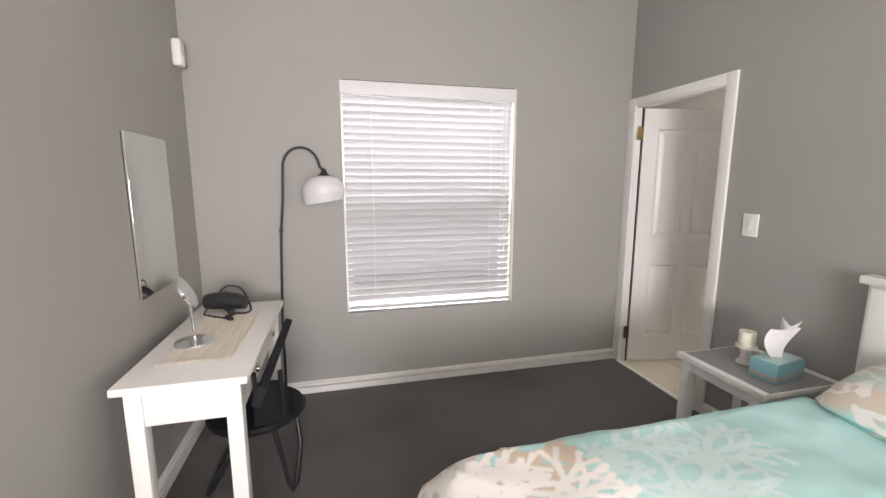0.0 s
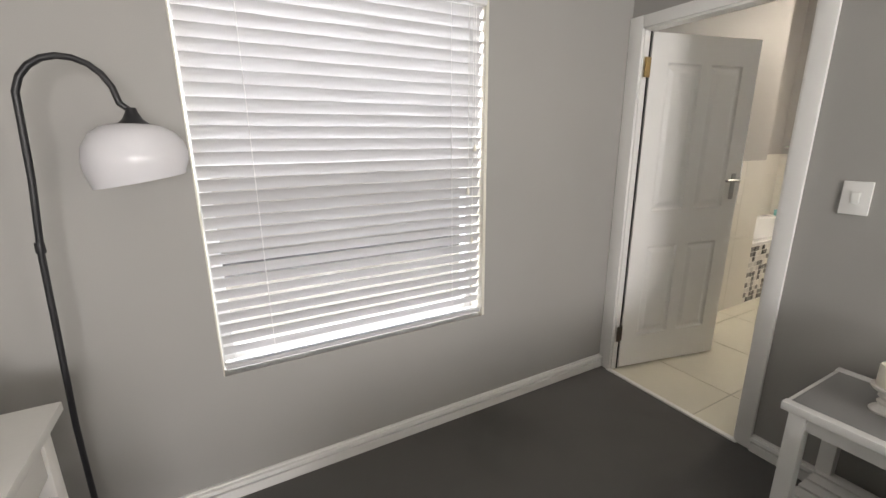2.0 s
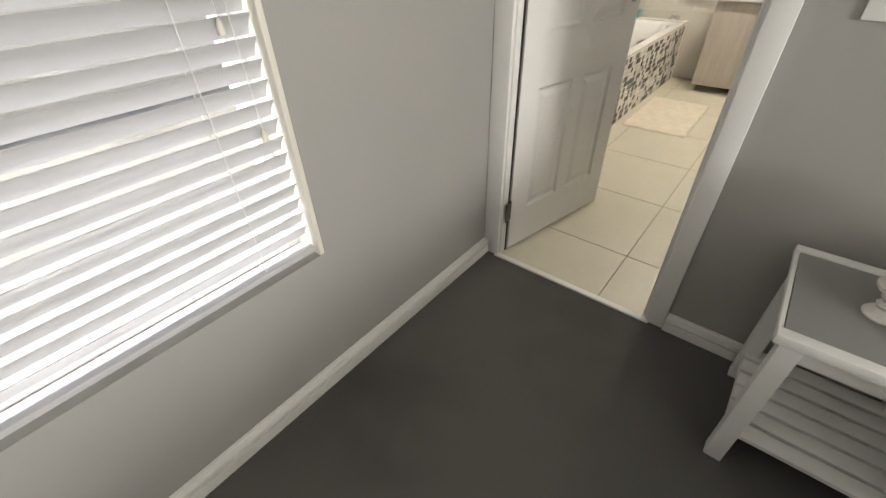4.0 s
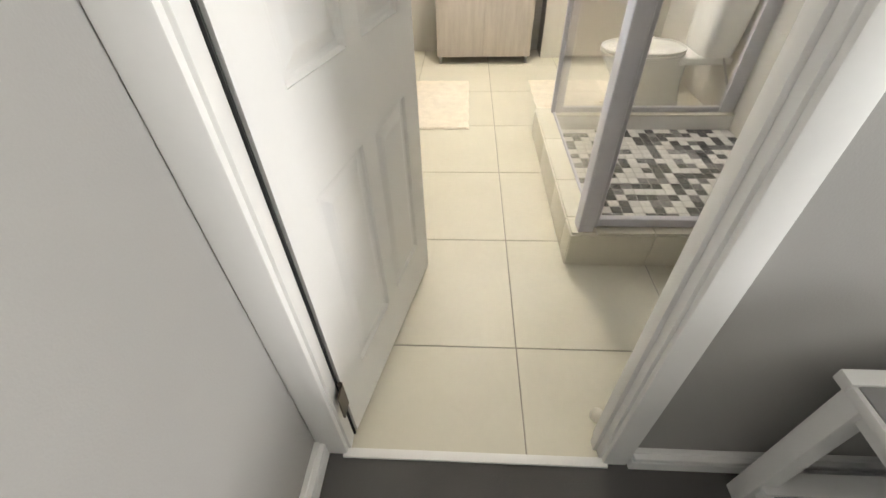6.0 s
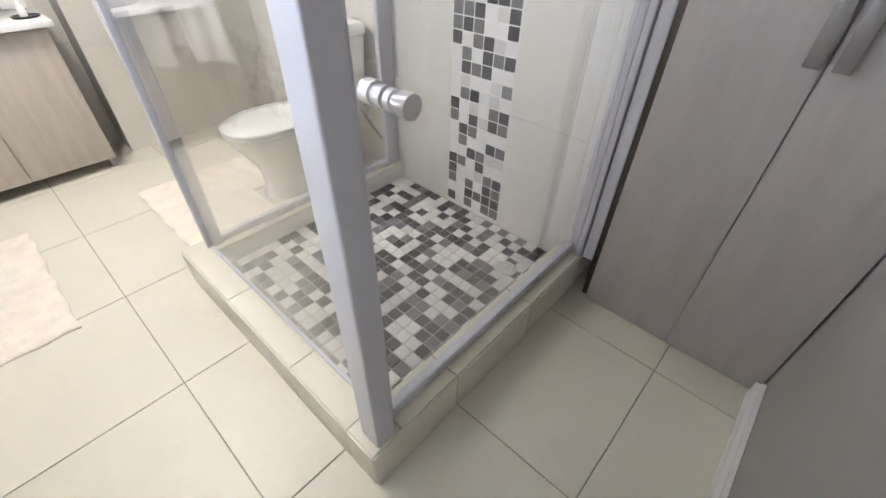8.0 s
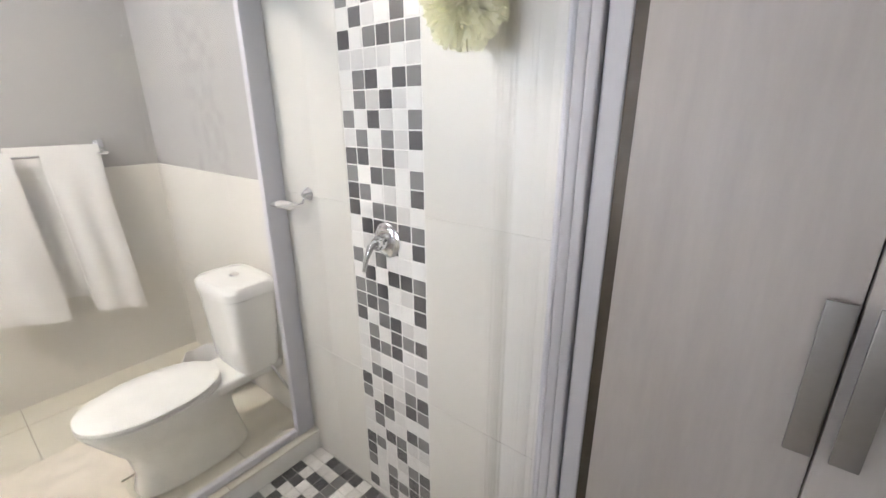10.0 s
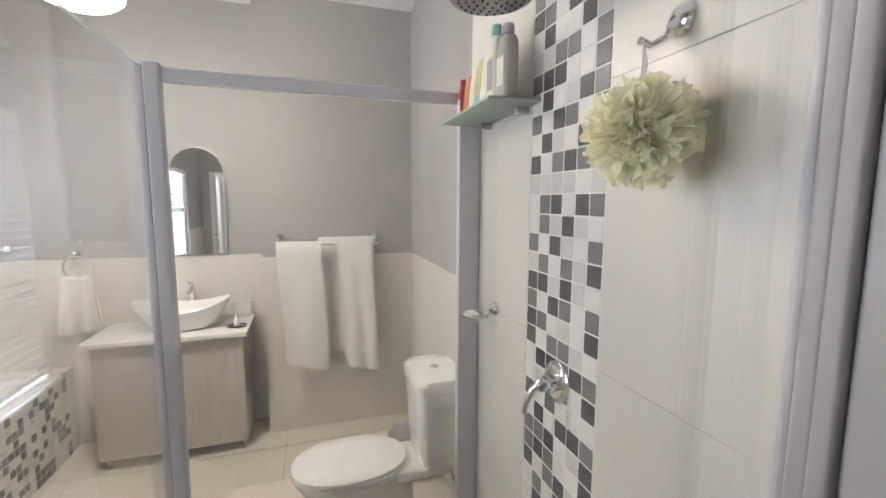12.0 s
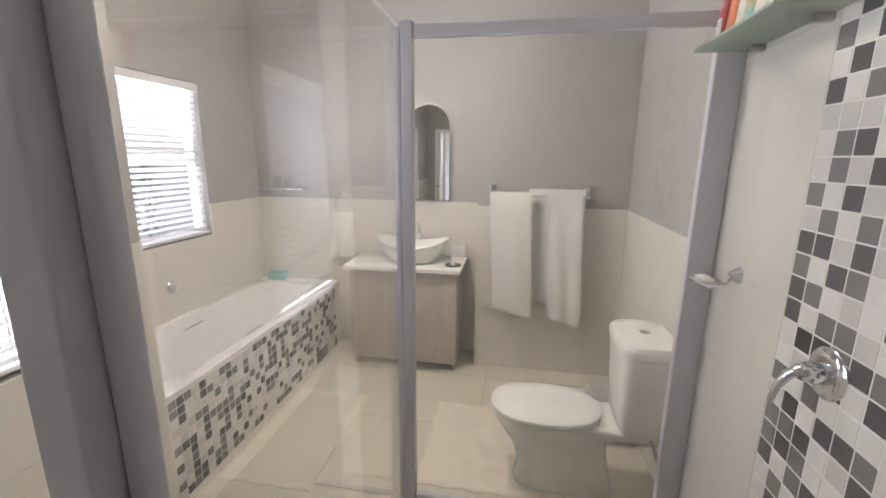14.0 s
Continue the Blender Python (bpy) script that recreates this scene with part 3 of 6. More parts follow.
for z, mm in ((0.255, "darkmetal"), (1.82, "brass")):
    b = tube([(3.008, 3.470, z - 0.05), (3.008, 3.470, z + 0.05)], 0.007, 10)
    box(2.965, 3.006, 3.463, 3.4675, z - 0.05, z + 0.05, bm=b)
    part("hinge", b, M[mm], door, "metal butt hinge")


# ---- windows and blinds ----
def window(name, label, along, x0, x1, y, z0, z1, mid=True):
    """A casement in an opening of an x-running wall; y is the frame's middle."""
    w = thing(name, label, "window", ((x0 + x1) / 2, y, z0), kind="structure")
    f = 0.05
    b = bmesh.new()
    box(x0, x0 + f, y - 0.03, y + 0.03, z0, z1, 0.004, bm=b)
    box(x1 - f, x1, y - 0.03, y + 0.03, z0, z1, 0.004, bm=b)
    box(x0 + f - 0.001, x1 - f + 0.001, y - 0.029, y + 0.029, z0, z0 + f, 0.004, bm=b)
    box(x0 + f - 0.001, x1 - f + 0.001, y - 0.029, y + 0.029, z1 - f, z1, 0.004, bm=b)
    part("window_frame", b, M["upvc"], w)
    zm = z0 + (z1 - z0) * 0.52
    part("transom", box(x0 + f, x1 - f, y - 0.027, y + 0.027, zm - 0.025, zm + 0.025, 0.004), M["upvc"], w)
    for p, q in ((z0 + f, zm - 0.025), (zm + 0.025, z1 - f)):
        g = part("pane", box(x0 + f, x1 - f, y - 0.003, y + 0.003, p, q), M["glass"], w, soft=False)
        g.visible_shadow = False
    return w


window("window_1", "white framed bedroom window behind a venetian blind", 'x', 0.80, 2.03, 3.72, 0.550, 2.11)
window("window_2", "white framed window over the bath", 'x', 5.50, 6.18, 4.47, 1.05, 2.10)
window("window_3", "white framed window beside the bathroom door", 'x', 3.81, 4.54, 3.76, 0.94, 2.05)


def blind(name, label, x0, x1, y, z0, z1, pitch, tilt, depth, header, tapes, wand, kind="bathslat"):
    """A venetian blind; tilt is the slat's slope towards the room, in degrees."""
    t = thing(name, label, "window blind", ((x0 + x1) / 2, y, z0), group="venetian blinds")
    part("headrail", box(x0 - 0.004, x1 + 0.004, y - depth / 2 - 0.012, y + 0.02, z1 - header, z1, 0.004), M["bathslat"], t, "white valance over the slats")
    b = bmesh.new()
    n = 5
    prof = [(-depth / 2 + depth * i / n, 0.0036 * math.cos(math.pi * (i / n - 0.5))) for i in range(n + 1)]
    loop = [(p, q + 0.0013) for p, q in prof] + [(p, q - 0.0013) for p, q in reversed(prof)]
    L = x1 - x0 - 0.012
    ends = [[b.verts.new((s * L / 2, p, q)) for p, q in loop] for s in (-1, 1)]
    for k in range(len(loop)):
        b.faces.new((ends[0][k], ends[0][(k + 1) % len(loop)], ends[1][(k + 1) % len(loop)], ends[1][k]))
    b.faces.new(ends[0])
    b.faces.new(ends[1][::-1])
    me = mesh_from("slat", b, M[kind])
    smooth(me, 50)
    base = BASE[t.name]
    z = z1 - header - pitch * 0.6
    rnd = random.Random(7)
    while z > z0 + 0.035:
        ob = new("slat", me)
        ob.parent = t
        ob.matrix_basis = pose(0, 0, z - z0, tilt + rnd.uniform(-1.5, 1.5), rnd.uniform(-0.12, 0.12), 0)
        z -= pitch
    part("bottom_rail", box(x0 + 0.006, x1 - 0.006, y - depth / 2, y + depth / 2, z0, z0 + 0.018, 0.004), M[kind], t)
    for u in tapes:
        xx = x0 + u * (x1 - x0)
        for s in (-1, 1):
            part("ladder_cord", tube([(xx, y + s * (depth / 2 * math.cos(radians(tilt)) + 0.003), z0 + 0.01), (xx, y + s * (depth / 2 * math.cos(radians(tilt)) + 0.003), z1 - header + 0.01)], 0.0013, 6), M["cord"], t)
    for k, (u, zz) in enumerate(wand):
        xx = x0 + u * (x1 - x0)
        c = part("pull_cord", tube([(xx, y - depth / 2 - 0.010, zz), (xx, y - depth / 2 - 0.010, z1 - header + 0.01)], 0.0012, 6), M["cord"], t)
        part("tassel", lathe([(0.003, 0.03), (0.007, 0.02), (0.008, 0.0)], (xx, y - depth / 2 - 0.010, zz - 0.025), seg=10), M["cream"], c, "pale wooden cord tassel")
    return t


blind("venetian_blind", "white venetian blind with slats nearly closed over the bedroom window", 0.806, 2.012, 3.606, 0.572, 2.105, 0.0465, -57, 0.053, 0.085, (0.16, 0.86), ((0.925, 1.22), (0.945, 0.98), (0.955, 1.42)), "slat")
blind("venetian_blind", "white venetian blind with open slats over the bath window", 5.505, 6.175, 4.42, 1.065, 2.095, 0.038, -34, 0.035, 0.05, (0.15, 0.85), ((0.93, 1.4),))
blind("venetian_blind", "white venetian blind over the narrow bathroom window", 3.815, 4.535, 3.715, 0.955, 2.045, 0.038, -36, 0.035, 0.05, (0.15, 0.85), ((0.93, 1.4),))

for x0, x1 in ((0.8005, 0.805), (2.0135, 2.0295)):
    solid("trim_window", box(x0, x1, 3.575, 3.688, 0.5505, 2.1095, 0.001), M["cream"], "cream painted window reveal lining", "trim", kind="structure")

# ---- structure: bathroom ----
YT, YS = 1.53, 1.42        # shower wall, wall behind the toilet
XT, XM = 6.56, 6.79        # towel wall, vanity wall
YP, YA = 3.69, 4.40        # window wall, bath recess
XA = 4.91                  # start of the bath recess
DZ = 1.272                 # top of the tiled dado
solid("floor_bathroom_bed", box(2.956, XM + 0.12, 1.30, YA + 0.12, -0.12, -0.005), M["grout"], "grout bed under the bathroom floor tiles", "floor", kind="structure", soft=False)
solid("ceiling_bathroom", box(XI, XM + 0.12, 0.9, YA + 0.12, ZB, ZB + 0.1), M["ceiling"], "plain white bathroom ceiling", "ceiling", kind="structure", soft=False)
wall_p = wall("wall_bath_window", "bathroom wall with a narrow window, tiled below", 'x', YP, 3.80, XI, XA, -0.005, ZB, M["bathwall"], [(3.81, 4.54, 0.94, 2.05)])
wall_r = wall("wall_recess_end", "short wall at the foot of the bath", 'y', XA - 0.12, XA, 3.80, YA, -0.005, ZB, M["bathwall"])
wall_a = wall("wall_bath", "bathroom wall over the bath with a window, tiled below", 'x', YA, YA + 0.12, XA - 0.12, XM, -0.005, ZB, M["bathwall"], [(5.50, 6.18, 1.05, 2.10)])
wall_m = wall("wall_vanity", "bathroom wall behind the vanity, tiled below", 'y', XM, XM + 0.12, 2.47, YA + 0.12, -0.005, ZB, M["bathwall"])
wall_t = wall("wall_towel", "bathroom wall with the towel rail, tiled below", 'y', XT, XM - 0.001, YS, 2.47, -0.005, ZB, M["bathwall"])
wall_s = wall("wall_toilet", "bathroom wall behind the toilet, tiled below", 'x', YS - 0.12, YS, 5.06, XM, -0.005, ZB, M["bathwall"])
wall_h = wall("wall_shower", "tiled shower wall", 'x', YT - 0.15, YT - 0.008, 3.80, 5.06, -0.005, ZB, M["palegrout"])
wall("wall_wardrobe", "plain wall behind the built-in wardrobe", 'x', 0.90, 1.0, XI, 3.90, -0.005, ZB, M["bathwall"])
wall("wall_wardrobe_side", "plain side wall of the wardrobe niche", 'y', 3.80, 3.90, 1.0, YT - 0.151, -0.005, ZB, M["bathwall"])

# ---- bedroom things ----
desk = thing("desk", "white painted wooden desk with one drawer beside the wall", "desk", (0.16, 2.72, 0))
X0, X1, Y0, Y1, ZT = -0.010, 0.425, 2.235, 3.25, 0.765
part("tabletop", box(X0, X1, Y0, Y1, ZT - 0.028, ZT, 0.004), M["desk"], desk)
for lx in (X0 + 0.03, X1 - 0.085):
    for ly in (Y0 + 0.025, Y1 - 0.08):
        part("leg", box(lx, lx + 0.055, ly, ly + 0.055, 0, ZT - 0.029, 0.004), M["desk"], desk)
part("end_apron", box(X0 + 0.086, X1 - 0.086, Y0 + 0.034, Y0 + 0.054, ZT - 0.165, ZT - 0.029, 0.002), M["desk"], desk)
part("end_apron", box(X0 + 0.086, X1 - 0.086, Y1 - 0.060, Y1 - 0.040, ZT - 0.165, ZT - 0.029, 0.002), M["desk"], desk)
part("back_apron", box(X0 + 0.035, X0 + 0.055, Y0 + 0.081, Y1 - 0.081, ZT - 0.165, ZT - 0.029, 0.002), M["desk"], desk)
part("drawer_box", box(X0 + 0.09, X1 - 0.062, Y0 + 0.09, Y1 - 0.09, ZT - 0.15, ZT - 0.045, 0.002), M["desk"], desk)
drawer = part("drawer_front", box(X1 - 0.06, X1 - 0.036, Y0 + 0.084, Y1 - 0.084, ZT - 0.165, ZT - 0.032, 0.003), M["desk"], desk)
for yy in (2.52, 2.95):
    part("knob", tube([(X1 - 0.037, yy, ZT - 0.098), (X1 - 0.026, yy, ZT - 0.098), (X1 - 0.022, yy, ZT - 0.098), (X1 - 0.012, yy, ZT - 0.098)], 0.01, 14, radii=[0.006, 0.006, 0.014, 0.012]), M["chrome"], drawer, "small round chrome knob")

runner = thing("table_runner", "cream and sand woven table runner with fringed ends on the desk", "table runner", (0.17, 2.72, ZT))
part("cloth", sheet(lambda u, v: (0.07 + 0.27 * u + 0.003 * math.sin(9 * v), 2.42 + 0.60 * v + 0.004 * math.sin(14 * u), ZT + 0.0045 + 0.0015 * math.sin(60 * u) * math.sin(9 * v)), 40, 24, 0.003), M["runner"], runner)
rnd = random.Random(3)
for i in range(44):
    for e, sg in ((2.42, -1), (3.02, 1)):
        x = 0.072 + 0.266 * i / 43
        part("tassel", tube([(x, e, ZT + 0.004), (x + rnd.uniform(-0.006, 0.006), e + sg * 0.012, ZT + 0.0035), (x + rnd.uniform(-0.01, 0.01), e + sg * rnd.uniform(0.02, 0.035), ZT + 0.0025)], 0.0016, 5), M["fringe"], runner)

vanity_mirror = thing("makeup_mirror", "round chrome make-up mirror on a stand, tilted, on the desk", "mirror", (0.145, 2.62, ZT + 0.006))
part("foot", lathe([(0.078, 0.0), (0.080, 0.004), (0.078, 0.010), (0.012, 0.013), (0.006, 0.02)], (0.145, 2.62, ZT + 0.006), seg=36), M["chrome"], vanity_mirror)
part("stem", tube([(0.145, 2.62, ZT + 0.018), (0.143, 2.62, ZT + 0.10), (0.138, 2.62, ZT + 0.175)], 0.006, 12), M["chrome"], vanity_mirror)
TILT = Matrix.Translation((0.128, 2.62, ZT + 0.235)) @ Matrix.Rotation(radians(8), 4, 'Z') @ Matrix.Rotation(radians(62), 4, 'Y')
b = lathe([(0.070, -0.006), (0.076, -0.004), (0.076, 0.004), (0.070, 0.006)], (0, 0, 0), seg=36)
bmesh.ops.transform(b, verts=b.verts, matrix=TILT)
rim = part("mirror_rim", b, M["chrome"], vanity_mirror)
b = lathe([(0.068, 0.0062), (0.068, 0.0075)], (0, 0, 0), seg=36)
bmesh.ops.transform(b, verts=b.verts, matrix=TILT)
part("mirror_face", b, M["mirror"], rim)
part("pivot", tube([(0.140, 2.60, ZT + 0.178), (0.140, 2.64, ZT + 0.178)], 0.008, 10), M["chrome"], vanity_mirror)

dryer = thing("hair_dryer", "black hair dryer with its coiled cable on the desk", "hair dryer", (0.17, 3.10, ZT))
part("barrel", tube([(0.05, 3.12, ZT + 0.052), (0.09, 3.115, ZT + 0.055), (0.15, 3.10, ZT + 0.060), (0.21, 3.085, ZT + 0.055), (0.26, 3.07, ZT + 0.048)], 0.04, 18, radii=[0.038, 0.046, 0.048, 0.042, 0.034]), M["black"], dryer)
part("handle", tube([(0.15, 3.10, ZT + 0.035), (0.19, 3.03, ZT + 0.026), (0.21, 2.98, ZT + 0.022)], 0.02, 14, radii=[0.024, 0.020, 0.017]), M["black"], dryer)
part("cable", tube(spline([(0.21, 2.985, ZT + 0.018), (0.28, 3.02, ZT + 0.008), (0.27, 3.12, ZT + 0.02), (0.22, 3.17, ZT + 0.10), (0.16, 3.16, ZT + 0.125), (0.12, 3.13, ZT + 0.10), (0.06, 3.06, ZT + 0.01), (0.10, 3.00, ZT + 0.007), (0.19, 2.94, ZT + 0.007)]), 0.0055, 8), M["rubber"], dryer)
part("plug", tube([(0.19, 2.945, ZT + 0.014), (0.205, 2.925, ZT + 0.014), (0.225, 2.90, ZT + 0.014)], 0.012, 10, radii=[0.008, 0.013, 0.012]), M["rubber"], dryer)

wall_mirror = thing("wall_mirror", "frameless rectangular mirror on the grey wall above the desk", "mirror", (XL, 2.86, 0.96))
part("glass", box(XL + 0.005, XL + 0.013, 2.745, 3.185, 0.94, 1.67, 0.0015), M["mirror"], wall_mirror)
part("backing", box(XL, XL + 0.005, 2.748, 3.182, 0.943, 1.667), M["darkmetal"], wall_mirror)

sensor = thing("alarm_sensor", "white plastic alarm sensor high in the wall corner", "alarm sensor", (XL + 0.03, 3.47, 2.10))
part("housing", box(XL + 0.0, XL + 0.05, 3.43, 3.50, 2.10, 2.245, 0.016, seg=4), M["white"], sensor)
part("lens", box(XL + 0.046, XL + 0.054, 3.445, 3.485, 2.115, 2.16, 0.004), M["porcelain"], sensor)


def arc_lamp():
    t = thing("floor_lamp", "black arched floor lamp with a white glass shade beside the window", "lamp", (0.39, 3.40, 0))
    part("base", lathe([(0.12, 0.0), (0.122, 0.008), (0.115, 0.018), (0.02, 0.026), (0.012, 0.04)], (0.39, 3.40, 0), seg=32), M["black"], t)
    pts = [(0.39, 3.40, 0.03), (0.395, 3.395, 0.6), (0.42, 3.385, 1.15), (0.443, 3.37, 1.35), (0.452, 3.365, 1.50)]
    for k in range(1, 11):
        a = math.pi * (1 - k / 10.5)
        pts.append((0.452 + 0.105 * (1 + math.cos(a)) * 1.02, 3.36 - 0.001 * k, 1.52 + 0.14 * math.sin(a) ** 0.85))
    pts.append((0.685, 3.35, 1.53))
    part("pole", tube(pts, 0.0085, 12), M["black"], t)
    part("pole_joint", lathe([(0.011, 0), (0.012, 0.006), (0.011, 0.03)], (0.421, 3.3845, 1.15), seg=14), M["black"], t)
    part("cap", lathe([(0.012, 0.05), (0.015, 0.038), (0.024, 0.02), (0.042, 0.004), (0.044, 0.0)], (0.688, 3.35, 1.487), seg=24), M["black"], t, "black cone-shaped cap")
    # glass bowl, cut open at a slant below
    b = bmesh.new()
    H = 0.156
    prof = [(0.042, 1.0), (0.072, 0.96), (0.100, 0.84), (0.119, 0.66), (0.127, 0.45), (0.125, 0.28), (0.112, 0.0)]
    rings = []
    for r, h in prof + [(r - 0.004, h) for r, h in reversed(prof)]:
        ring = []
        for k in range(36):
            a = 2 * math.pi * k / 36
            z = H * h
            x = r * math.cos(a)
            z = z + (0.16 * x) * (1 - h)
            ring.append(b.verts.new((0.682 + x, 3.35 + r * math.sin(a), 1.338 + z)))
        rings.append(ring)
    for a, c in zip(rings, rings[1:]):
        for k in range(36):
            b.faces.new((a[k], a[(k + 1) % 36], c[(k + 1) % 36], c[k]))
    part("shade", b, M["shade"], t, "white frosted glass shade, open below")
    part("bulb", lathe([(0.012, 0.10), (0.014, 0.06), (0.028, 0.03), (0.028, 0.015), (0.012, 0.0)], (0.698, 3.35, 1.40), seg=18), M["porcelain"], t)
    return t


arc_lamp()


def folding_chair():
    t = thing("folding_chair", "black folding chair with a round vinyl seat tucked under the desk", "chair", (0.40, 2.70, 0))
    part("seat", lathe([(0.195, 0.0), (0.210, 0.008), (0.214, 0.022), (0.204, 0.036), (0.12, 0.042)], (0.362, 2.665, 0.385), seg=36), M["navy"], t)
    # back panel, leaning
    part("backrest", sheet(lambda u, v: (0.385 + 0.145 * u, 2.485 - 0.02 * v + 0.012 * math.sin(math.pi * u), 0.428 + (0.20 - 0.035 * (2 * u - 1) ** 6) * v), 12, 8, 0.016), M["navy"], t)
    part("top_rail", sheet(lambda u, v: (0.465 + 0.03 * v + 0.028 * u, 2.22 + 0.60 * u, 0.645 + 0.075 * v + 0.055 * u), 14, 5, 0.034), M["navy"], t)
    for x in (0.40, 0.50):
        part("back_tube", tube([(x, 2.49, 0.44), (x + 0.01, 2.44, 0.56), (x + 0.012, 2.40, 0.70)], 0.010, 10), M["black"], t)
    part("front_leg", tube([(0.44, 2.56, 0.386), (0.465, 2.565, 0.25), (0.495, 2.575, 0.06), (0.508, 2.585, 0.013), (0.525, 2.60, 0.05), (0.548, 2.64, 0.22), (0.520, 2.72, 0.386)], 0.0125, 12), M["black"], t)
    part("rear_leg", tube([(0.34, 2.56, 0.386), (0.24, 2.60, 0.21), (0.135, 2.63, 0.03), (0.125, 2.66, 0.013), (0.125, 2.86, 0.013), (0.135, 2.84, 0.03), (0.30, 2.80, 0.386)], 0.0125, 12), M["black"], t)
    part("seat_ring", tube([(0.362 + 0.17 * math.cos(a * math.pi / 12), 2.665 + 0.17 * math.sin(a * math.pi / 12), 0.377) for a in range(24)], 0.008, 8, closed=True), M["chrome"], t)
    return t


folding_chair()

switch = thing("light_switch", "white plastic light switch plate on the grey wall", "light switch", (XD, 2.505, 1.222))
part("plate", box(XD - 0.010, XD, 2.462, 2.548, 1.160, 1.284, 0.004), M["white"], switch)
part("rocker", box(XD - 0.014, XD - 0.009, 2.492, 2.518, 1.20, 1.245, 0.003), M["porcelain"], switch)

# nightstand
ns = thing("nightstand", "white wooden nightstand with a grey inset top and slatted shelf", "nightstand", (2.70, 2.20, 0))
NX0, NX1, NY0, NY1, NZ = 2.475, 2.925, 1.955, 2.425, 0.572
part("top_frame", box(NX0, NX0 + 0.035, NY0, NY1, NZ - 0.03, NZ, 0.004), M["white"], ns)
part("top_frame", box(NX1 - 0.035, NX1, NY0, NY1, NZ - 0.03, NZ, 0.004), M["white"], ns)
part("top_edge", box(NX0 + 0.036, NX1 - 0.036, NY1 - 0.012, NY1 - 0.001, NZ - 0.029, NZ - 0.006, 0.002), M["white"], ns)
part("top_edge", box(NX0 + 0.036, NX1 - 0.036, NY0 + 0.001, NY0 + 0.012, NZ - 0.029, NZ - 0.006, 0.002), M["white"], ns)
part("top_inset", box(NX0 + 0.036, NX1 - 0.036, NY0 + 0.013, NY1 - 0.013, NZ - 0.028, NZ - 0.004, 0.002), mat("grey_inset_paint", (0.27, 0.265, 0.26), 0.4), ns, "grey painted inset panel")
for lx in (NX0 + 0.015, NX1 - 0.065):
    for ly in (NY0 + 0.02, NY1 - 0.07):
        part("leg", box(lx, lx + 0.05, ly, ly + 0.05, 0, NZ - 0.031, 0.004), M["white"], ns)
for ly in (NY0 + 0.03, NY1 - 0.055):
    part("side_rail", box(NX0 + 0.066, NX1 - 0.066, ly, ly + 0.022, NZ - 0.085, NZ - 0.031, 0.002), M["white"], ns)
    part("shelf_rail", box(NX0 + 0.066, NX1 - 0.066, ly, ly + 0.022, 0.085, 0.125, 0.002), M["white"], ns)
part("front_rail", box(NX0 + 0.025, NX0 + 0.047, NY0 + 0.071, NY1 - 0.071, NZ - 0.085, NZ - 0.031, 0.002), M["white"], ns)
for k in range(6):
    xx = NX0 + 0.03 + k * 0.067
    part("shelf_slat", box(xx, xx + 0.055, NY0 + 0.028, NY1 - 0.028, 0.1255, 0.142, 0.003), M["white"], ns)

candle = thing("candle_holder", "whitewashed turned wooden candle holder with an ivory pillar candle", "candle", (2.70, 2.235, NZ - 0.004))
part("holder", lathe([(0.036, 0), (0.038, 0.006), (0.030, 0.016), (0.018, 0.026), (0.024, 0.036), (0.016, 0.046), (0.024, 0.056), (0.020, 0.066), (0.040, 0.078), (0.046, 0.086), (0.046, 0.092)], (2.70, 2.235, NZ - 0.004), seg=26), M["whitewash"], candle)
part("candle", lathe([(0.034, 0), (0.036, 0.003), (0.036, 0.068), (0.033, 0.072), (0.028, 0.070), (0.004, 0.066)], (2.70, 2.235, NZ + 0.0885), seg=26), M["wax"], candle, "ivory pillar candle")
part("wick", tube([(2.70, 2.235, NZ + 0.153), (2.701, 2.236, NZ + 0.166)], 0.001, 5), M["rubber"], candle)

tbox = thing("tissue_box", "teal cardboard tissue box with a white tissue pulled up", "tissue box", (2.70, 2.10, NZ - 0.004))
TM = Matrix.Translation((2.705, 2.085, NZ - 0.004)) @ Matrix.Rotation(radians(8), 4, 'Z')
part("carton", box(-0.10, 0.10, -0.058, 0.058, 0, 0.092, 0.002, m=TM), M["teal"], tbox)
part("printed_band", box(-0.1008, 0.1008, -0.0588, 0.0588, 0.012, 0.034, 0.001, m=TM), M["label"], tbox, "sand coloured printed band")
part("top_panel", box(-0.094, 0.094, -0.052, 0.052, 0.0915, 0.0935, m=TM), M["tealdark"], tbox)
part("tissue", sheet(lambda u, v: TM @ Vector(((u - 0.5) * (0.075 + 0.075 * math.sin(2.4 * v) ** 0.8) + 0.055 * v * v, 0.030 * math.sin(8 * u + 2.5 * v) * (0.35 + 0.65 * v) + 0.02 * v + 0.008 * math.sin(17 * u) * v, 0.088 + 0.175 * v - 0.085 * v * abs(u - 0.55) - 0.010 * math.sin(9 * u) * v)), 26, 14, 0.001), M["tissue"], tbox, "crumpled white tissue")

# bed
bed = thing("bed", "bed with a white headboard against the grey wall", "bed", (1.95, 1.1, 0))
part("divan", box(1.00, 2.86, 0.38, 1.80, 0.10, 0.34, 0.02), M["base"], bed)
for x in (1.06, 2.74):
    for y in (0.44, 1.69):
        part("foot", box(x, x + 0.06, y, y + 0.06, 0, 0.10, 0.004), M["black"], bed)
part("mattress", box(0.99, 2.87, 0.37, 1.81, 0.34, 0.55, 0.04, seg=4), M["cord"], bed)
hb = part("headboard", box(2.885, 2.935, 0.40, 1.90, 0.02, 1.04, 0.004), M["white"], bed, "white painted slatted headboard")
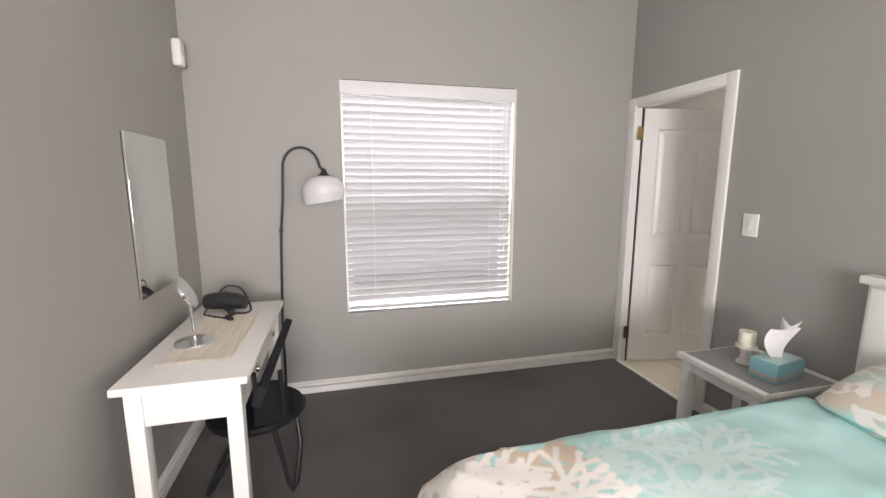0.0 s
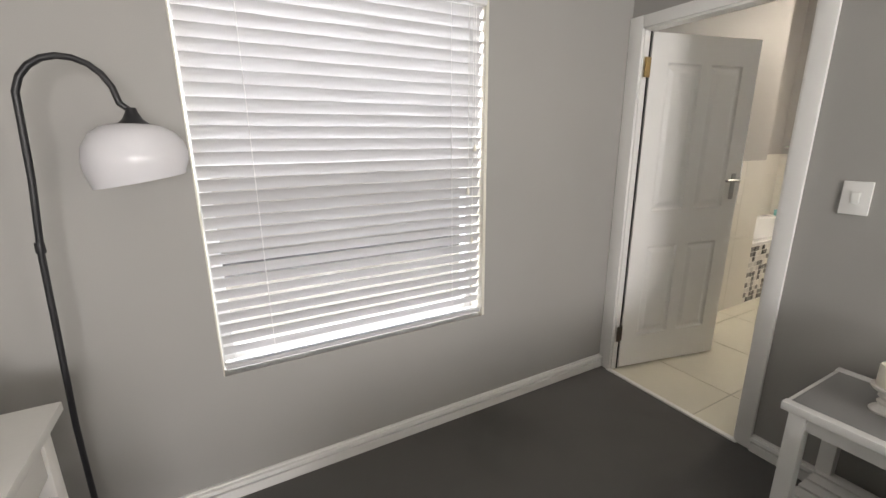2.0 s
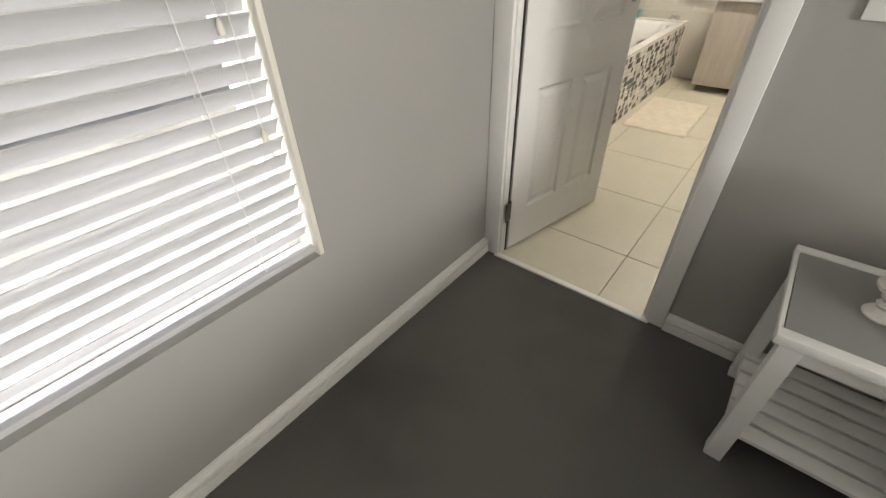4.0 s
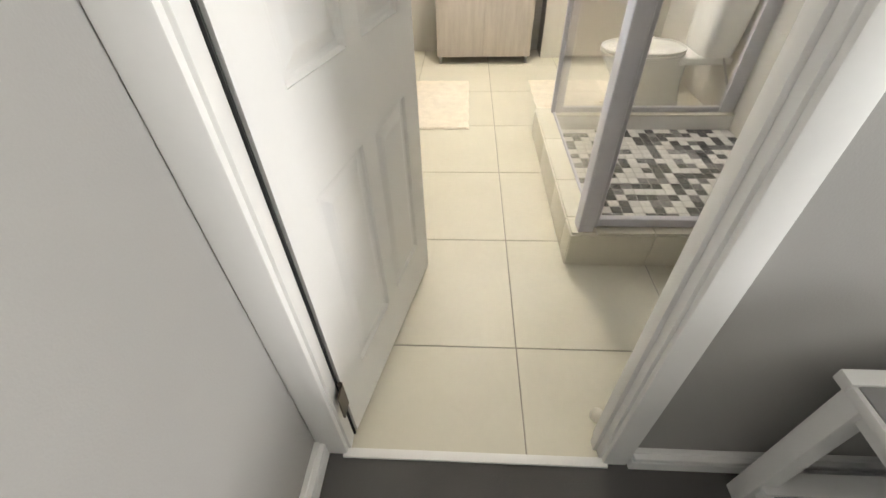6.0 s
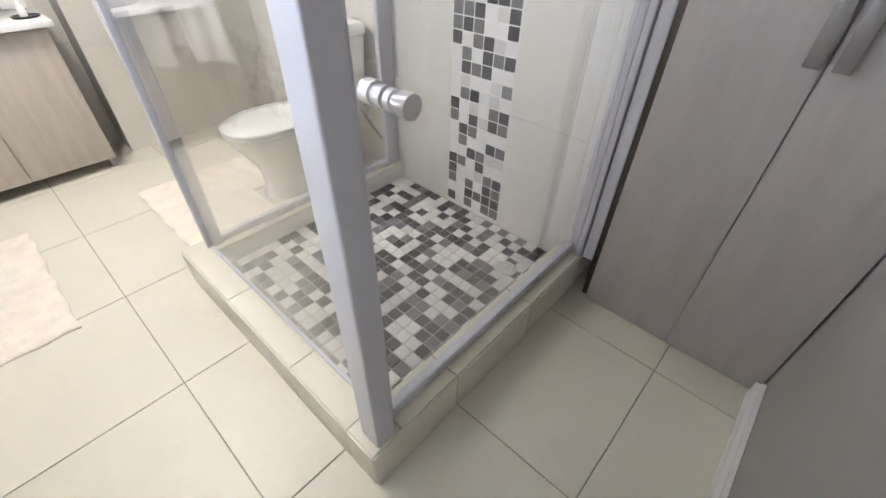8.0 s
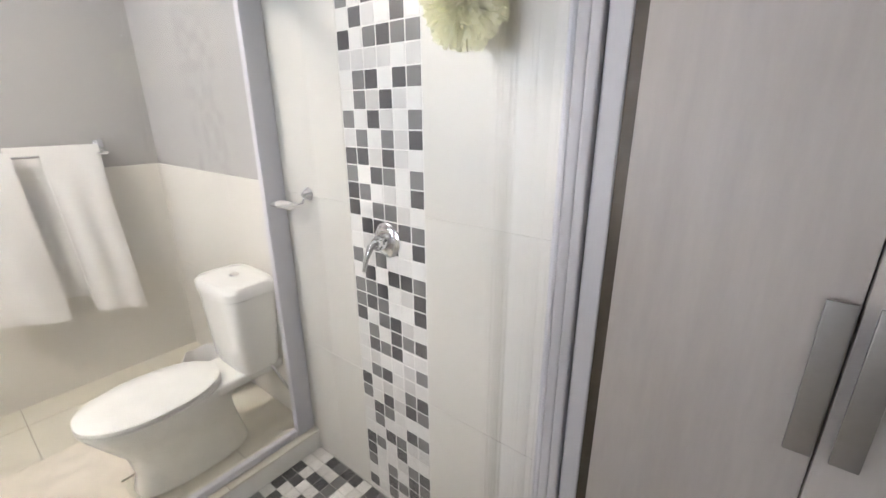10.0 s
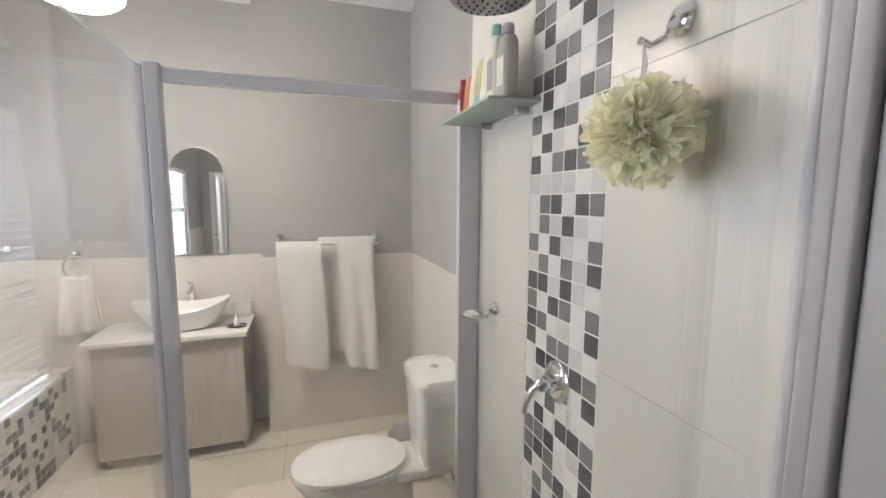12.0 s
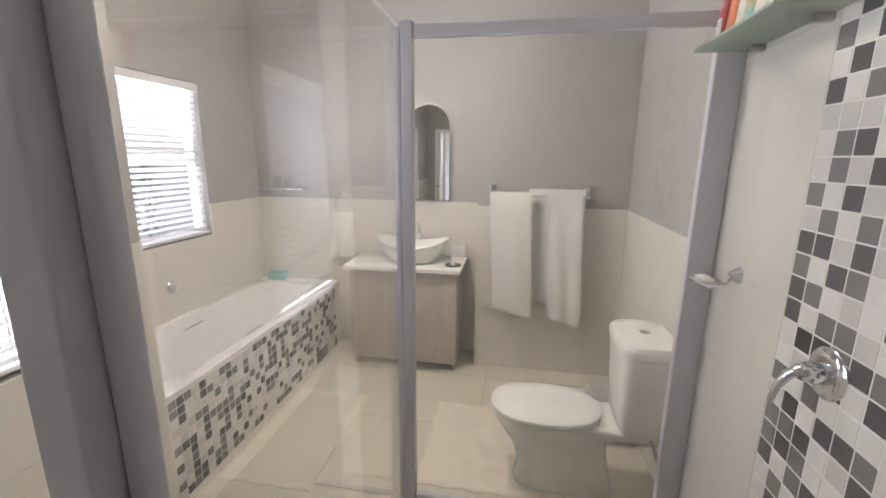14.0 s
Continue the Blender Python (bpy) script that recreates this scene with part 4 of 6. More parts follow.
part("cap_rail", box(2.865, 2.944, 0.37, 1.925, 1.041, 1.075, 0.006), M["white"], hb)
for k in range(8):
    yy = 0.44 + k * 0.185
    part("slat", box(2.874, 2.884, yy, yy + 0.15, 0.50, 1.03, 0.003), M["white"], hb)


def cover(u, v):
    """Duvet over the mattress: flat on top, falling over foot and sides."""
    a, c = (u - 0.5) * 2, (v - 0.5) * 2
    x = 1.66 + a * 0.86
    y = 1.09 + c * 0.90
    dx = max(0, (1.00 - x)) if x < 1.0 else 0
    dy = max(0, abs(c) * 0.90 - 0.73)
    z = 0.628 + 0.018 * noise.noise(Vector((x * 3, y * 3, 0))) + 0.006 * noise.noise(Vector((x * 11, y * 11, 3)))
    # soft round corners at the foot
    kx, ky = max(0, 1.22 - x), max(0, abs(c) * 0.90 - 0.52)
    if kx > 0 and ky > 0:
        z -= 1.3 * max(0, math.hypot(kx, ky) - 0.20) ** 1.2
    if dy > 0:
        y = 1.09 + math.copysign(0.73 + 0.05 * (1 - math.exp(-dy / 0.05)) + 0.008 * math.sin(13 * x), c)
        z -= dy * 1.9 * min(1, dy / 0.08)
    if dx > 0:
        x = 1.0 - 0.05 * (1 - math.exp(-dx / 0.05)) - 0.008 * math.sin(11 * y)
        z -= dx * 1.9 * min(1, dx / 0.08)
    return (x, y, max(z, 0.20))


def coral(rnd, x, y, ang, length, width, depth, out):
    """Branching rounded strokes (x, y, x, y, width) on the cloth plane."""
    nx, ny = x + length * math.cos(ang), y + length * math.sin(ang)
    out.append((x, y, nx, ny, width))
    if depth:
        for turn in ((-0.62, 0.0, 0.62) if depth > 1 else (-0.5, 0.5)):
            coral(rnd, nx, ny, ang + turn + rnd.uniform(-0.2, 0.2), length * rnd.uniform(0.66, 0.92), width * 0.90, depth - 1, out)


def printed_cloth(ob, seed):
    """Stores the print of the cloth as a colour on its points: red for white coral, green for sand coral, blue for pale coral."""
    rnd = random.Random(seed)
    layers = [[], [], []]
    for k, x, y, a, ln in ((0, 0.95, 1.55, 0.6, 0.13), (0, 1.00, 1.74, -0.5, 0.12), (0, 1.16, 1.55, 0.2, 0.12), (0, 0.90, 1.76, 1.2, 0.10), (2, 1.45, 1.70, 0.2, 0.14), (2, 1.50, 1.45, 0.4, 0.14), (2, 1.72, 1.62, 0.1, 0.12),
                           (0, 0.86, 1.90, -0.9, 0.12), (0, 0.88, 1.30, 0.5, 0.12), (0, 0.86, 0.70, -0.3, 0.12), (0, 1.10, 1.86, -1.3, 0.10), (0, 1.08, 0.98, 0.9, 0.11), (0, 1.05, 0.55, 0.2, 0.11), (0, 0.80, 1.60, -0.1, 0.10), (0, 0.82, 0.95, -0.2, 0.10),
                           (1, 1.05, 1.66, 0.2, 0.10), (1, 0.95, 1.08, 0.3, 0.10), (1, 1.20, 1.30, 0.8, 0.10), (1, 0.84, 1.80, 0.1, 0.09), (1, 1.15, 0.75, 0.1, 0.10), (1, 0.90, 0.50, 0.4, 0.09), (1, 1.22, 1.80, -0.4, 0.09),
                           (2, 1.30, 1.55, 0.3, 0.12), (2, 1.36, 1.10, -0.4, 0.12), (2, 1.30, 0.70, 0.2, 0.12), (2, 1.55, 1.30, 0.5, 0.10), (2, 1.55, 0.85, -0.1, 0.11)):
        coral(rnd, x, y, a, ln, 0.0155 if k != 1 else 0.018, 3, layers[k])
    me = ob.data
    n = len(me.vertices)
    co = np.empty(n * 3)
    me.vertices.foreach_get("co", co)
    base = BASE[ob.parent.name]
    co = co.reshape(-1, 3)
    # lay the falling edges out flat
    px = co[:, 0] + base.x
    py = co[:, 1] + base.y
    drop = np.clip(0.60 - (co[:, 2] + base.z), 0, 1)
    px = np.where(px < 0.985, 1.0 - drop, px)
    py = np.where(py > 1.835, 1.82 + drop, np.where(py < 0.345, 0.36 - drop, py))
    rgba = np.zeros((n, 4), dtype=np.float32)
    rgba[:, 3] = 1
    for k, segs in enumerate(layers):
        best = np.full(n, 9.0)
        for x0, y0, x1, y1, w in segs:
            ex, ey = x1 - x0, y1 - y0
            t = np.clip(((px - x0) * ex + (py - y0) * ey) / (ex * ex + ey * ey), 0, 1)
            best = np.minimum(best, np.hypot(px - x0 - t * ex, py - y0 - t * ey) / (w * (0.55 + 0.5 * t)))
        rgba[:, k] = np.clip((1.12 - best) / 0.24, 0, 1)
    at = me.color_attributes.new("print", 'FLOAT_COLOR', 'POINT')
    at.data.foreach_set("color", rgba.ravel())


duvet = thing("duvet", "aqua cotton duvet with white and sand coral print on the bed", "duvet", (1.6, 1.09, 0.56))
b = sheet(cover, 70, 70, 0.02)
bmesh.ops.subdivide_edges(b, edges=b.edges[:], cuts=3, use_grid_fill=True)
printed_cloth(part("duvet_cover", b, M["print"], duvet), 5)
part("folded_sheet", sheet(lambda u, v: (2.38 + 0.46 * u, 0.40 + 1.40 * v, 0.575 + 0.012 * noise.noise(Vector((u * 3, v * 6, 9)))), 12, 30, 0.02), M["base"], duvet, "taupe folded sheet at the pillow end")


def pillow(name, label, cx, cy, cz, w, d, h, tilt, material):
    t = thing(name, label, "pillow", (cx, cy, cz), group="pillows on the bed")
    b = bmesh.new()
    mm = Matrix.Translation((cx, cy, cz)) @ Matrix.Rotation(radians(tilt), 4, 'Y')
    n = 20
    for s in (1, -1):
        def f(u, v):
            p, q = 2 * u - 1, 2 * v - 1
            k = max(0, (1 - p ** 4) * (1 - q ** 4)) ** 0.5
            return mm @ Vector((p * d / 2 * (1 - 0.06 * q * q), q * w / 2 * (1 - 0.06 * p * p), s * h / 2 * k + 0.006 * k * noise.noise(Vector((p * 2, q * 2, s)))))
        sheet(f, n, n, bm=b)
    bmesh.ops.remove_doubles(b, verts=b.verts, dist=0.0005)
    part("pillowcase", b, material, t)
    return t


pillow("pillow", "coral print pillow leaning at the head of the bed", 2.66, 1.46, 0.70, 0.66, 0.44, 0.17, -14, M["linen"])
pillow("pillow", "coral print pillow leaning at the head of the bed", 2.66, 0.74, 0.70, 0.66, 0.44, 0.17, -14, M["linen"])

# ---- bathroom things ----
# shower: kerb, floor, screens
kerb = thing("shower_kerb", "raised cream tiled kerb round the shower", "shower kerb", (4.4, 2.1, 0))
KH = 0.175
part("kerb_front", box(3.80, 3.905, YT, 2.70, -0.004, KH - 0.009), M["palegrout"], kerb, soft=False)
part("kerb_side", box(3.906, 5.03, 2.60, 2.70, -0.004, KH - 0.009), M["palegrout"], kerb, soft=False)
part("kerb_far", box(4.93, 5.03, YT, 2.599, -0.004, KH - 0.009), M["palegrout"], kerb, soft=False)
part("tray", box(3.906, 4.929, YT, 2.599, -0.004, 0.070), M["palegrout"], kerb, soft=False)
for y0, y1 in ((YT, 1.94), (1.944, 2.36), (2.364, 2.596)):
    part("kerb_tile", box(3.797, 3.908, y0, y1, KH - 0.009, KH, 0.002), M["floortile"], kerb)
    part("kerb_tile", box(3.790, 3.799, y0, y1 + (0.11 if y1 > 2.5 else 0), 0.0, KH - 0.0095, 0.001), M["floortile"], kerb)
    part("kerb_tile", box(4.927, 5.033, y0, y1, KH - 0.009, KH, 0.002), M["floortile"], kerb)
for x0, x1 in ((3.797, 3.906), (3.910, 4.20), (4.204, 4.62), (4.624, 5.033)):
    part("kerb_tile", box(x0, x1, 2.600, 2.704, KH - 0.009, KH, 0.002), M["floortile"], kerb)
    part("kerb_tile", box(x0, x1, 2.701, 2.710, 0.0, KH - 0.0095, 0.001), M["floortile"], kerb)

showerfloor = thing("shower_floor", "grey and white mosaic shower floor with a chrome drain", "shower floor", (4.4, 2.1, 0.07), kind="structure")
part("mortar", box(3.907, 4.928, YT + 0.001, 2.598, 0.0701, 0.0800), M["greygrout"], showerfloor, soft=False)
drain = thing("shower_drain", "round chrome shower drain in the mosaic floor", "drain", (4.03, 1.765, 0.081))
part("grate", lathe([(0.048, 0.0), (0.050, 0.003), (0.046, 0.006), (0.040, 0.005), (0.038, 0.003), (0.030, 0.003), (0.028, 0.006), (0.020, 0.006), (0.018, 0.003), (0.010, 0.003), (0.008, 0.006)], (4.03, 1.765, 0.081), seg=28), M["chrome"], drain)

screen = thing("shower_screen", "glass shower enclosure in satin aluminium frames", "shower screen", (4.4, 2.1, KH))
ZR = 2.050
XF, XR, YL = 3.855, 4.975, 2.63


def bar(name, x0, x1, y0, y1, z0, z1, label=""):
    return part(name, box(x0, x1, y0, y1, z0, z1, 0.006, seg=3), M["alu"], screen, label)


bar("corner_post", XF - 0.055, XF + 0.016, YL - 0.012, YL + 0.050, KH, ZR + 0.02, "wide satin aluminium corner post")
bar("corner_trim", XF - 0.020, XF + 0.012, YL - 0.040, YL - 0.013, KH, ZR)
bar("far_post", XR - 0.022, XR + 0.018, YL - 0.075, YL - 0.034, KH, ZR + 0.012, "satin aluminium post")
bar("far_post_trim", XR - 0.016, XR + 0.010, YL - 0.033, YL - 0.008, KH, ZR + 0.004)
bar("wall_profile_far", XR - 0.016, XR + 0.016, YT + 0.001, YT + 0.085, KH, ZR)
bar("wall_profile_front", XF - 0.113, XF - 0.068, YT + 0.001, YT + 0.036, KH, ZR)
bar("wall_profile_front", XF - 0.064, XF - 0.040, YT + 0.001, YT + 0.046, KH, ZR)
bar("wall_profile_front", XF - 0.036, XF - 0.010, YT + 0.001, YT + 0.034, KH, ZR)
part("rubber_seal", box(XF - 0.0675, XF - 0.0105, YT + 0.002, YT + 0.022, KH, ZR - 0.003), M["rubber"], screen, "dark rubber seal between the profiles")
bar("wall_profile_front_inner", XF - 0.009, XF + 0.010, YT + 0.001, YT + 0.026, KH, ZR)
bar("top_rail_far", XR - 0.012, XR + 0.012, YT + 0.002, YL - 0.076, ZR - 0.042, ZR)
bar("bottom_rail_far", XR - 0.014, XR + 0.014, YT + 0.086, YL - 0.076, KH, KH + 0.034)
bar("bottom_rail_front", XF - 0.016, XF + 0.016, YT + 0.027, YL - 0.041, KH, KH + 0.040)
bar("bottom_rail_side", XF + 0.031, XR - 0.02, YL - 0.030, YL - 0.016, KH, KH + 0.012)


def glass_pane(name, x0, x1, y0, y1, z0, z1, kind="screen"):
    g = part(name, box(x0, x1, y0, y1, z0, z1), M[kind], screen, "clear safety glass pane", soft=False)
    return g


glass_pane("side_pane", XF + 0.016, XR - 0.015, YL - 0.026, YL - 0.020, KH + 0.010, ZR - 0.005)
glass_pane("far_pane", XR - 0.003, XR + 0.003, YT + 0.080, YL - 0.073, KH + 0.030, ZR - 0.038)
glass_pane("door_pane", XF - 0.003, XF + 0.003, YT + 0.022, YL - 0.038, KH + 0.036, ZR - 0.02, "doorglass")
part("side_pane_edge", box(XF + 0.03, XR - 0.02, YL - 0.0265, YL - 0.0195, ZR - 0.0045, ZR - 0.002), M["upvc"], screen, "bright polished glass edge")
for s in (-1, 1):
    k = part("door_knob", tube([(XF + s * 0.004, 2.515, 1.075), (XF + s * 0.018, 2.515, 1.075), (XF + s * 0.019, 2.515, 1.075), (XF + s * 0.030, 2.515, 1.075), (XF + s * 0.031, 2.515, 1.075), (XF + s * 0.055, 2.515, 1.075)], 0.02, 24, radii=[0.019, 0.019, 0.016, 0.016, 0.021, 0.021]), M["satin"], screen, "round satin chrome door knob")

# shower fittings
mixer = thing("shower_mixer", "chrome single-lever shower mixer on the mosaic strip", "shower mixer", (4.410, YT, 1.1830))
part("plate", lathe([(0.056, 0.0), (0.056, 0.004), (0.050, 0.009), (0.030, 0.011)], (4.410, YT, 1.1830), 'y', 32), M["chrome"], mixer)
part("body", tube([(4.410, YT + 0.01, 1.1830), (4.410, YT + 0.030, 1.1830), (4.410, YT + 0.045, 1.1830), (4.410, YT + 0.056, 1.1830)], 0.03, 24, radii=[0.024, 0.023, 0.021, 0.017]), M["chrome"], mixer)
part("lever", tube([(4.410, YT + 0.048, 1.1860), (4.417, YT + 0.068, 1.1730), (4.427, YT + 0.080, 1.1380), (4.433, YT + 0.084, 1.0980)], 0.01, 14, radii=[0.014, 0.011, 0.008, 0.007]), M["chrome"], mixer)

soapdish = thing("soap_dish", "chrome wire soap dish with white soap on the tiled wall", "soap dish", (4.842, YT, 1.26))
part("mount", lathe([(0.024, 0.0), (0.026, 0.006), (0.020, 0.014), (0.010, 0.030)], (4.802, YT, 1.285), 'y', 20), M["chrome"], soapdish)
part("arm", tube([(4.802, YT + 0.02, 1.28), (4.807, YT + 0.03, 1.255), (4.842, YT + 0.035, 1.245)], 0.005, 10), M["chrome"], soapdish)
b = bmesh.new()
tube([(4.877 + 0.060 * math.cos(a * math.pi / 12), YT + 0.062 + 0.042 * math.sin(a * math.pi / 12), 1.248) for a in range(24)], 0.0032, 8, bm=b, closed=True)
for k in range(7):
    x = 4.832 + 0.015 * k
    w = 0.042 * math.sqrt(max(0.05, 1 - ((x - 4.877) / 0.060) ** 2))
    tube([(x, YT + 0.062 - w, 1.248), (x, YT + 0.062, 1.232), (x, YT + 0.062 + w, 1.248)], 0.0018, 6, bm=b)
part("wire_basket", b, M["chrome"], soapdish)
soap = thing("soap_bar", "white bar of soap in the chrome dish", "soap", (4.877, YT + 0.062, 1.24))
part("bar", loft([(1.238, 4.877, YT + 0.062, 0.030, 0.017, 3), (1.243, 4.877, YT + 0.062, 0.037, 0.023, 3), (1.254, 4.877, YT + 0.062, 0.036, 0.022, 3), (1.259, 4.877, YT + 0.062, 0.026, 0.014, 3)], 24), M["soap"], soap)

hook = thing("wall_hook", "chrome double robe hook on the tiled shower wall", "hook", (4.082, YT, 1.9510))
part("rose", lathe([(0.026, 0.0), (0.028, 0.005), (0.022, 0.012), (0.012, 0.016)], (4.082, YT, 1.9660), 'y', 22), M["chrome"], hook)
for s in (-1, 1):
    part("prong", tube([(4.082, YT + 0.012, 1.9610), (4.082 + s * 0.008, YT + 0.028, 1.9360), (4.082 + s * 0.020, YT + 0.045, 1.9260), (4.082 + s * 0.034, YT + 0.058, 1.9380)], 0.006, 10, radii=[0.009, 0.007, 0.006, 0.008]), M["chrome"], hook)

puff = thing("bath_sponge", "pale yellow netting bath puff hanging from the hook", "bath sponge", (4.057, YT + 0.10, 1.7730))
rnd = random.Random(11)
b = bmesh.new()
c0 = Vector((4.057, YT + 0.10, 1.7700))
for k in range(280):
    d = Vector((rnd.gauss(0, 1), rnd.gauss(0, 1), rnd.gauss(0, 1))).normalized()
    o = d.orthogonal().normalized()
    o.rotate(Matrix.Rotation(rnd.uniform(0, 6.28), 3, d))
    q = d.cross(o)
    lump = 1 + 0.16 * noise.noise(d * 1.7) + 0.10 * noise.noise(d * 4.0)
    R0, R1, w, ph = rnd.uniform(0.020, 0.040), lump * rnd.uniform(0.066, 0.090), rnd.uniform(0.010, 0.017), rnd.uniform(0, 6.28)

    def f(u, v):
        a = (u - 0.5) * 2.2
        rr = R0 + (R1 - R0) * v
        return c0 + d * rr * (1 - 0.07 * v * math.sin(7 * a + ph)) + o * (w * a * (0.3 + 0.9 * v)) + q * (0.009 * v * math.sin(9 * a + ph) + 0.008 * v * v * math.cos(3 * a + 2 * ph))
    sheet(f, 10, 3, bm=b)
part("netting", b, M["loofah"], puff)
part("loop", tube([(4.062, YT + 0.10, 1.8380), (4.087, YT + 0.075, 1.8880), (4.110, YT + 0.055, 1.9300), (4.094, YT + 0.06, 1.8880), (4.058, YT + 0.105, 1.8380)], 0.0022, 6), M["cord"], puff)

shower = thing("overhead_shower", "round grey overhead shower on a chrome arm", "shower", (4.42, YT, 2.1600))
part("arm", tube([(4.40, YT, 2.2300), (4.405, YT + 0.07, 2.2350), (4.415, YT + 0.16, 2.2250), (4.42, YT + 0.20, 2.1900), (4.42, YT + 0.205, 2.1650)], 0.010, 12), M["chrome"], shower)
part("rose", lathe([(0.026, 0), (0.028, 0.006), (0.018, 0.014)], (4.40, YT, 2.2300), 'y', 20), M["chrome"], shower)
head = part("head", lathe([(0.085, 0.0), (0.095, 0.004), (0.097, 0.012), (0.085, 0.026), (0.03, 0.040), (0.018, 0.055)], (4.42, YT + 0.205, 2.1150), seg=36), M["steel"], shower)
b = bmesh.new()
for ring, cnt in ((0.02, 6), (0.04, 12), (0.058, 18), (0.075, 24)):
    for k in range(cnt):
        a = 2 * math.pi * k / cnt
        lathe([(0.0035, 0.0), (0.0025, -0.004)], (4.42 + ring * math.cos(a), YT + 0.205 + ring * math.sin(a), 2.1149), seg=6, bm=b)
part("nozzles", b, M["rubber"], head)

SZ = 1.936          # top of the glass shelf
gshelf = thing("glass_shelf", "frosted green glass shelf on chrome brackets in the shower", "shelf", (4.74, YT, SZ - 0.011))
part("glass_plate", box(4.535, 4.948, YT + 0.002, YT + 0.158, SZ - 0.008, SZ, 0.002), M["shelfglass"], gshelf)
for x in (4.61, 4.87):
    part("bracket", box(x - 0.011, x + 0.011, YT, YT + 0.040, SZ - 0.026, SZ - 0.0085, 0.003), M["steel"], gshelf)


def bottle(label, x, w, d, h, material, capmat, cap_h, flip=False, lean=0.0, band=None):
    """A toiletry bottle on the glass shelf: body, cap and a plain label."""
    z = SZ
    y = YT + 0.085
    t = thing("toiletry_bottle", label, "bottle", (x, y, z), group="toiletries on the shower shelf")
    mm = Matrix.Translation((x, y, z)) @ Matrix.Rotation(radians(lean), 4, 'Y') @ Matrix.Translation((-x, -y, -z))
    z0 = z + (cap_h if flip else 0)
    z1 = z + h - (0 if flip else cap_h)
    p = 3.2
    if flip:
        secs = [(z0, x, y, w * 0.42, d * 0.42, p), (z0 + 0.012, x, y, w * 0.5, d * 0.5, p), (z0 + (z1 - z0) * 0.6, x, y, w * 0.5, d * 0.34, p), (z1 - 0.004, x, y, w * 0.5, d * 0.08, 6), (z1, x, y, w * 0.5, d * 0.05, 6)]
        csec = [(z, x, y, w * 0.43, d * 0.43, 2.4), (z + cap_h - 0.001, x, y, w * 0.45, d * 0.45, 2.4)]
    else:
        secs = [(z0, x, y, w * 0.46, d * 0.46, p), (z0 + 0.006, x, y, w * 0.5, d * 0.5, p), (z1 - 0.03, x, y, w * 0.5, d * 0.5, p), (z1 - 0.008, x, y, w * 0.40, d * 0.42, p), (z1, x, y, w * 0.25, d * 0.3, 2)]
        csec = [(z1 + 0.0005, x, y, w * 0.30, d * 0.36, 2), (z1 + cap_h * 0.8, x, y, w * 0.30, d * 0.36, 2), (z1 + cap_h, x, y, w * 0.24, d * 0.30, 2)]
    bb = loft(secs, 24)
    bmesh.ops.transform(bb, verts=bb.verts, matrix=mm)
    body = part("body", bb, material, t)
    bb = loft(csec, 20)
    bmesh.ops.transform(bb, verts=bb.verts, matrix=mm)
    part("cap", bb, capmat, t)
    if band:
        lo, hi = z0 + (z1 - z0) * 0.22, z0 + (z1 - z0) * 0.66
        bb = box(x - w * 0.30, x + w * 0.30, y + d * 0.485, y + d * 0.515, lo, hi, 0.001)
        bmesh.ops.transform(bb, verts=bb.verts, matrix=mm)
        part("label", bb, band, body)
    return t


bottle("large grey-labelled shampoo bottle", 4.577, 0.074, 0.045, 0.200, M["label"], M["steel"], 0.028, band=M["cream"])
bottle("cream shampoo bottle with an aqua cap", 4.650, 0.060, 0.042, 0.225, M["cream"], M["aqua"], 0.030, band=M["label"])
bottle("cream squeeze tube standing on its cap", 4.716, 0.050, 0.040, 0.185, M["cream"], M["soap"], 0.022, True, -4)
bottle("olive and aqua squeeze tube", 4.767, 0.046, 0.036, 0.165, M["olive"], M["aqua"], 0.055, True, -5)
bottle("pale squeeze tube standing on its cap", 4.814, 0.044, 0.036, 0.150, M["cream"], M["soap"], 0.020, True)
bottle("orange squeeze tube on a pink cap", 4.863, 0.048, 0.036, 0.140, M["orange"], M["pink"], 0.026, True, 3)
bottle("red bottle with a white label", 4.922, 0.048, 0.036, 0.145, M["red"], M["red"], 0.028, band=M["soap"])

# wardrobe in the niche beside the shower
wd = thing("wardrobe", "built-in wardrobe with pale grey wood doors and steel handles", "wardrobe", (3.42, 1.3, 0))
part("carcass", box(3.045, 3.712, 1.005, 1.578, 0.0, 2.40), M["wardrobe"], wd, soft=False)
for x0, x1, hx in ((3.046, 3.364, 3.335), (3.368, 3.711, 3.392)):
    dd = part("door", box(x0, x1, 1.579, 1.598, 0.004, 2.395, 0.0015), M["wardrobe"], wd)
    hnd = part("handle", box(hx - 0.018, hx + 0.018, 1.620, 1.628, 1.035, 1.30, 0.002), M["handle"], dd, "flat dark brushed steel bar handle")
    for zz in (1.05, 1.27):
        part("handle_post", box(hx - 0.009, hx + 0.009, 1.598, 1.6225, zz, zz + 0.015, 0.002), M["handle"], hnd)
# brown-black box fills the gap with a painted shadow
part("shadow_gap_filler", box(3.714, 3.740, 1.50, 1.572, 0.0, 2.40), M["darkmetal"], wd, "dark strip standing in for the shade between wardrobe and shower")

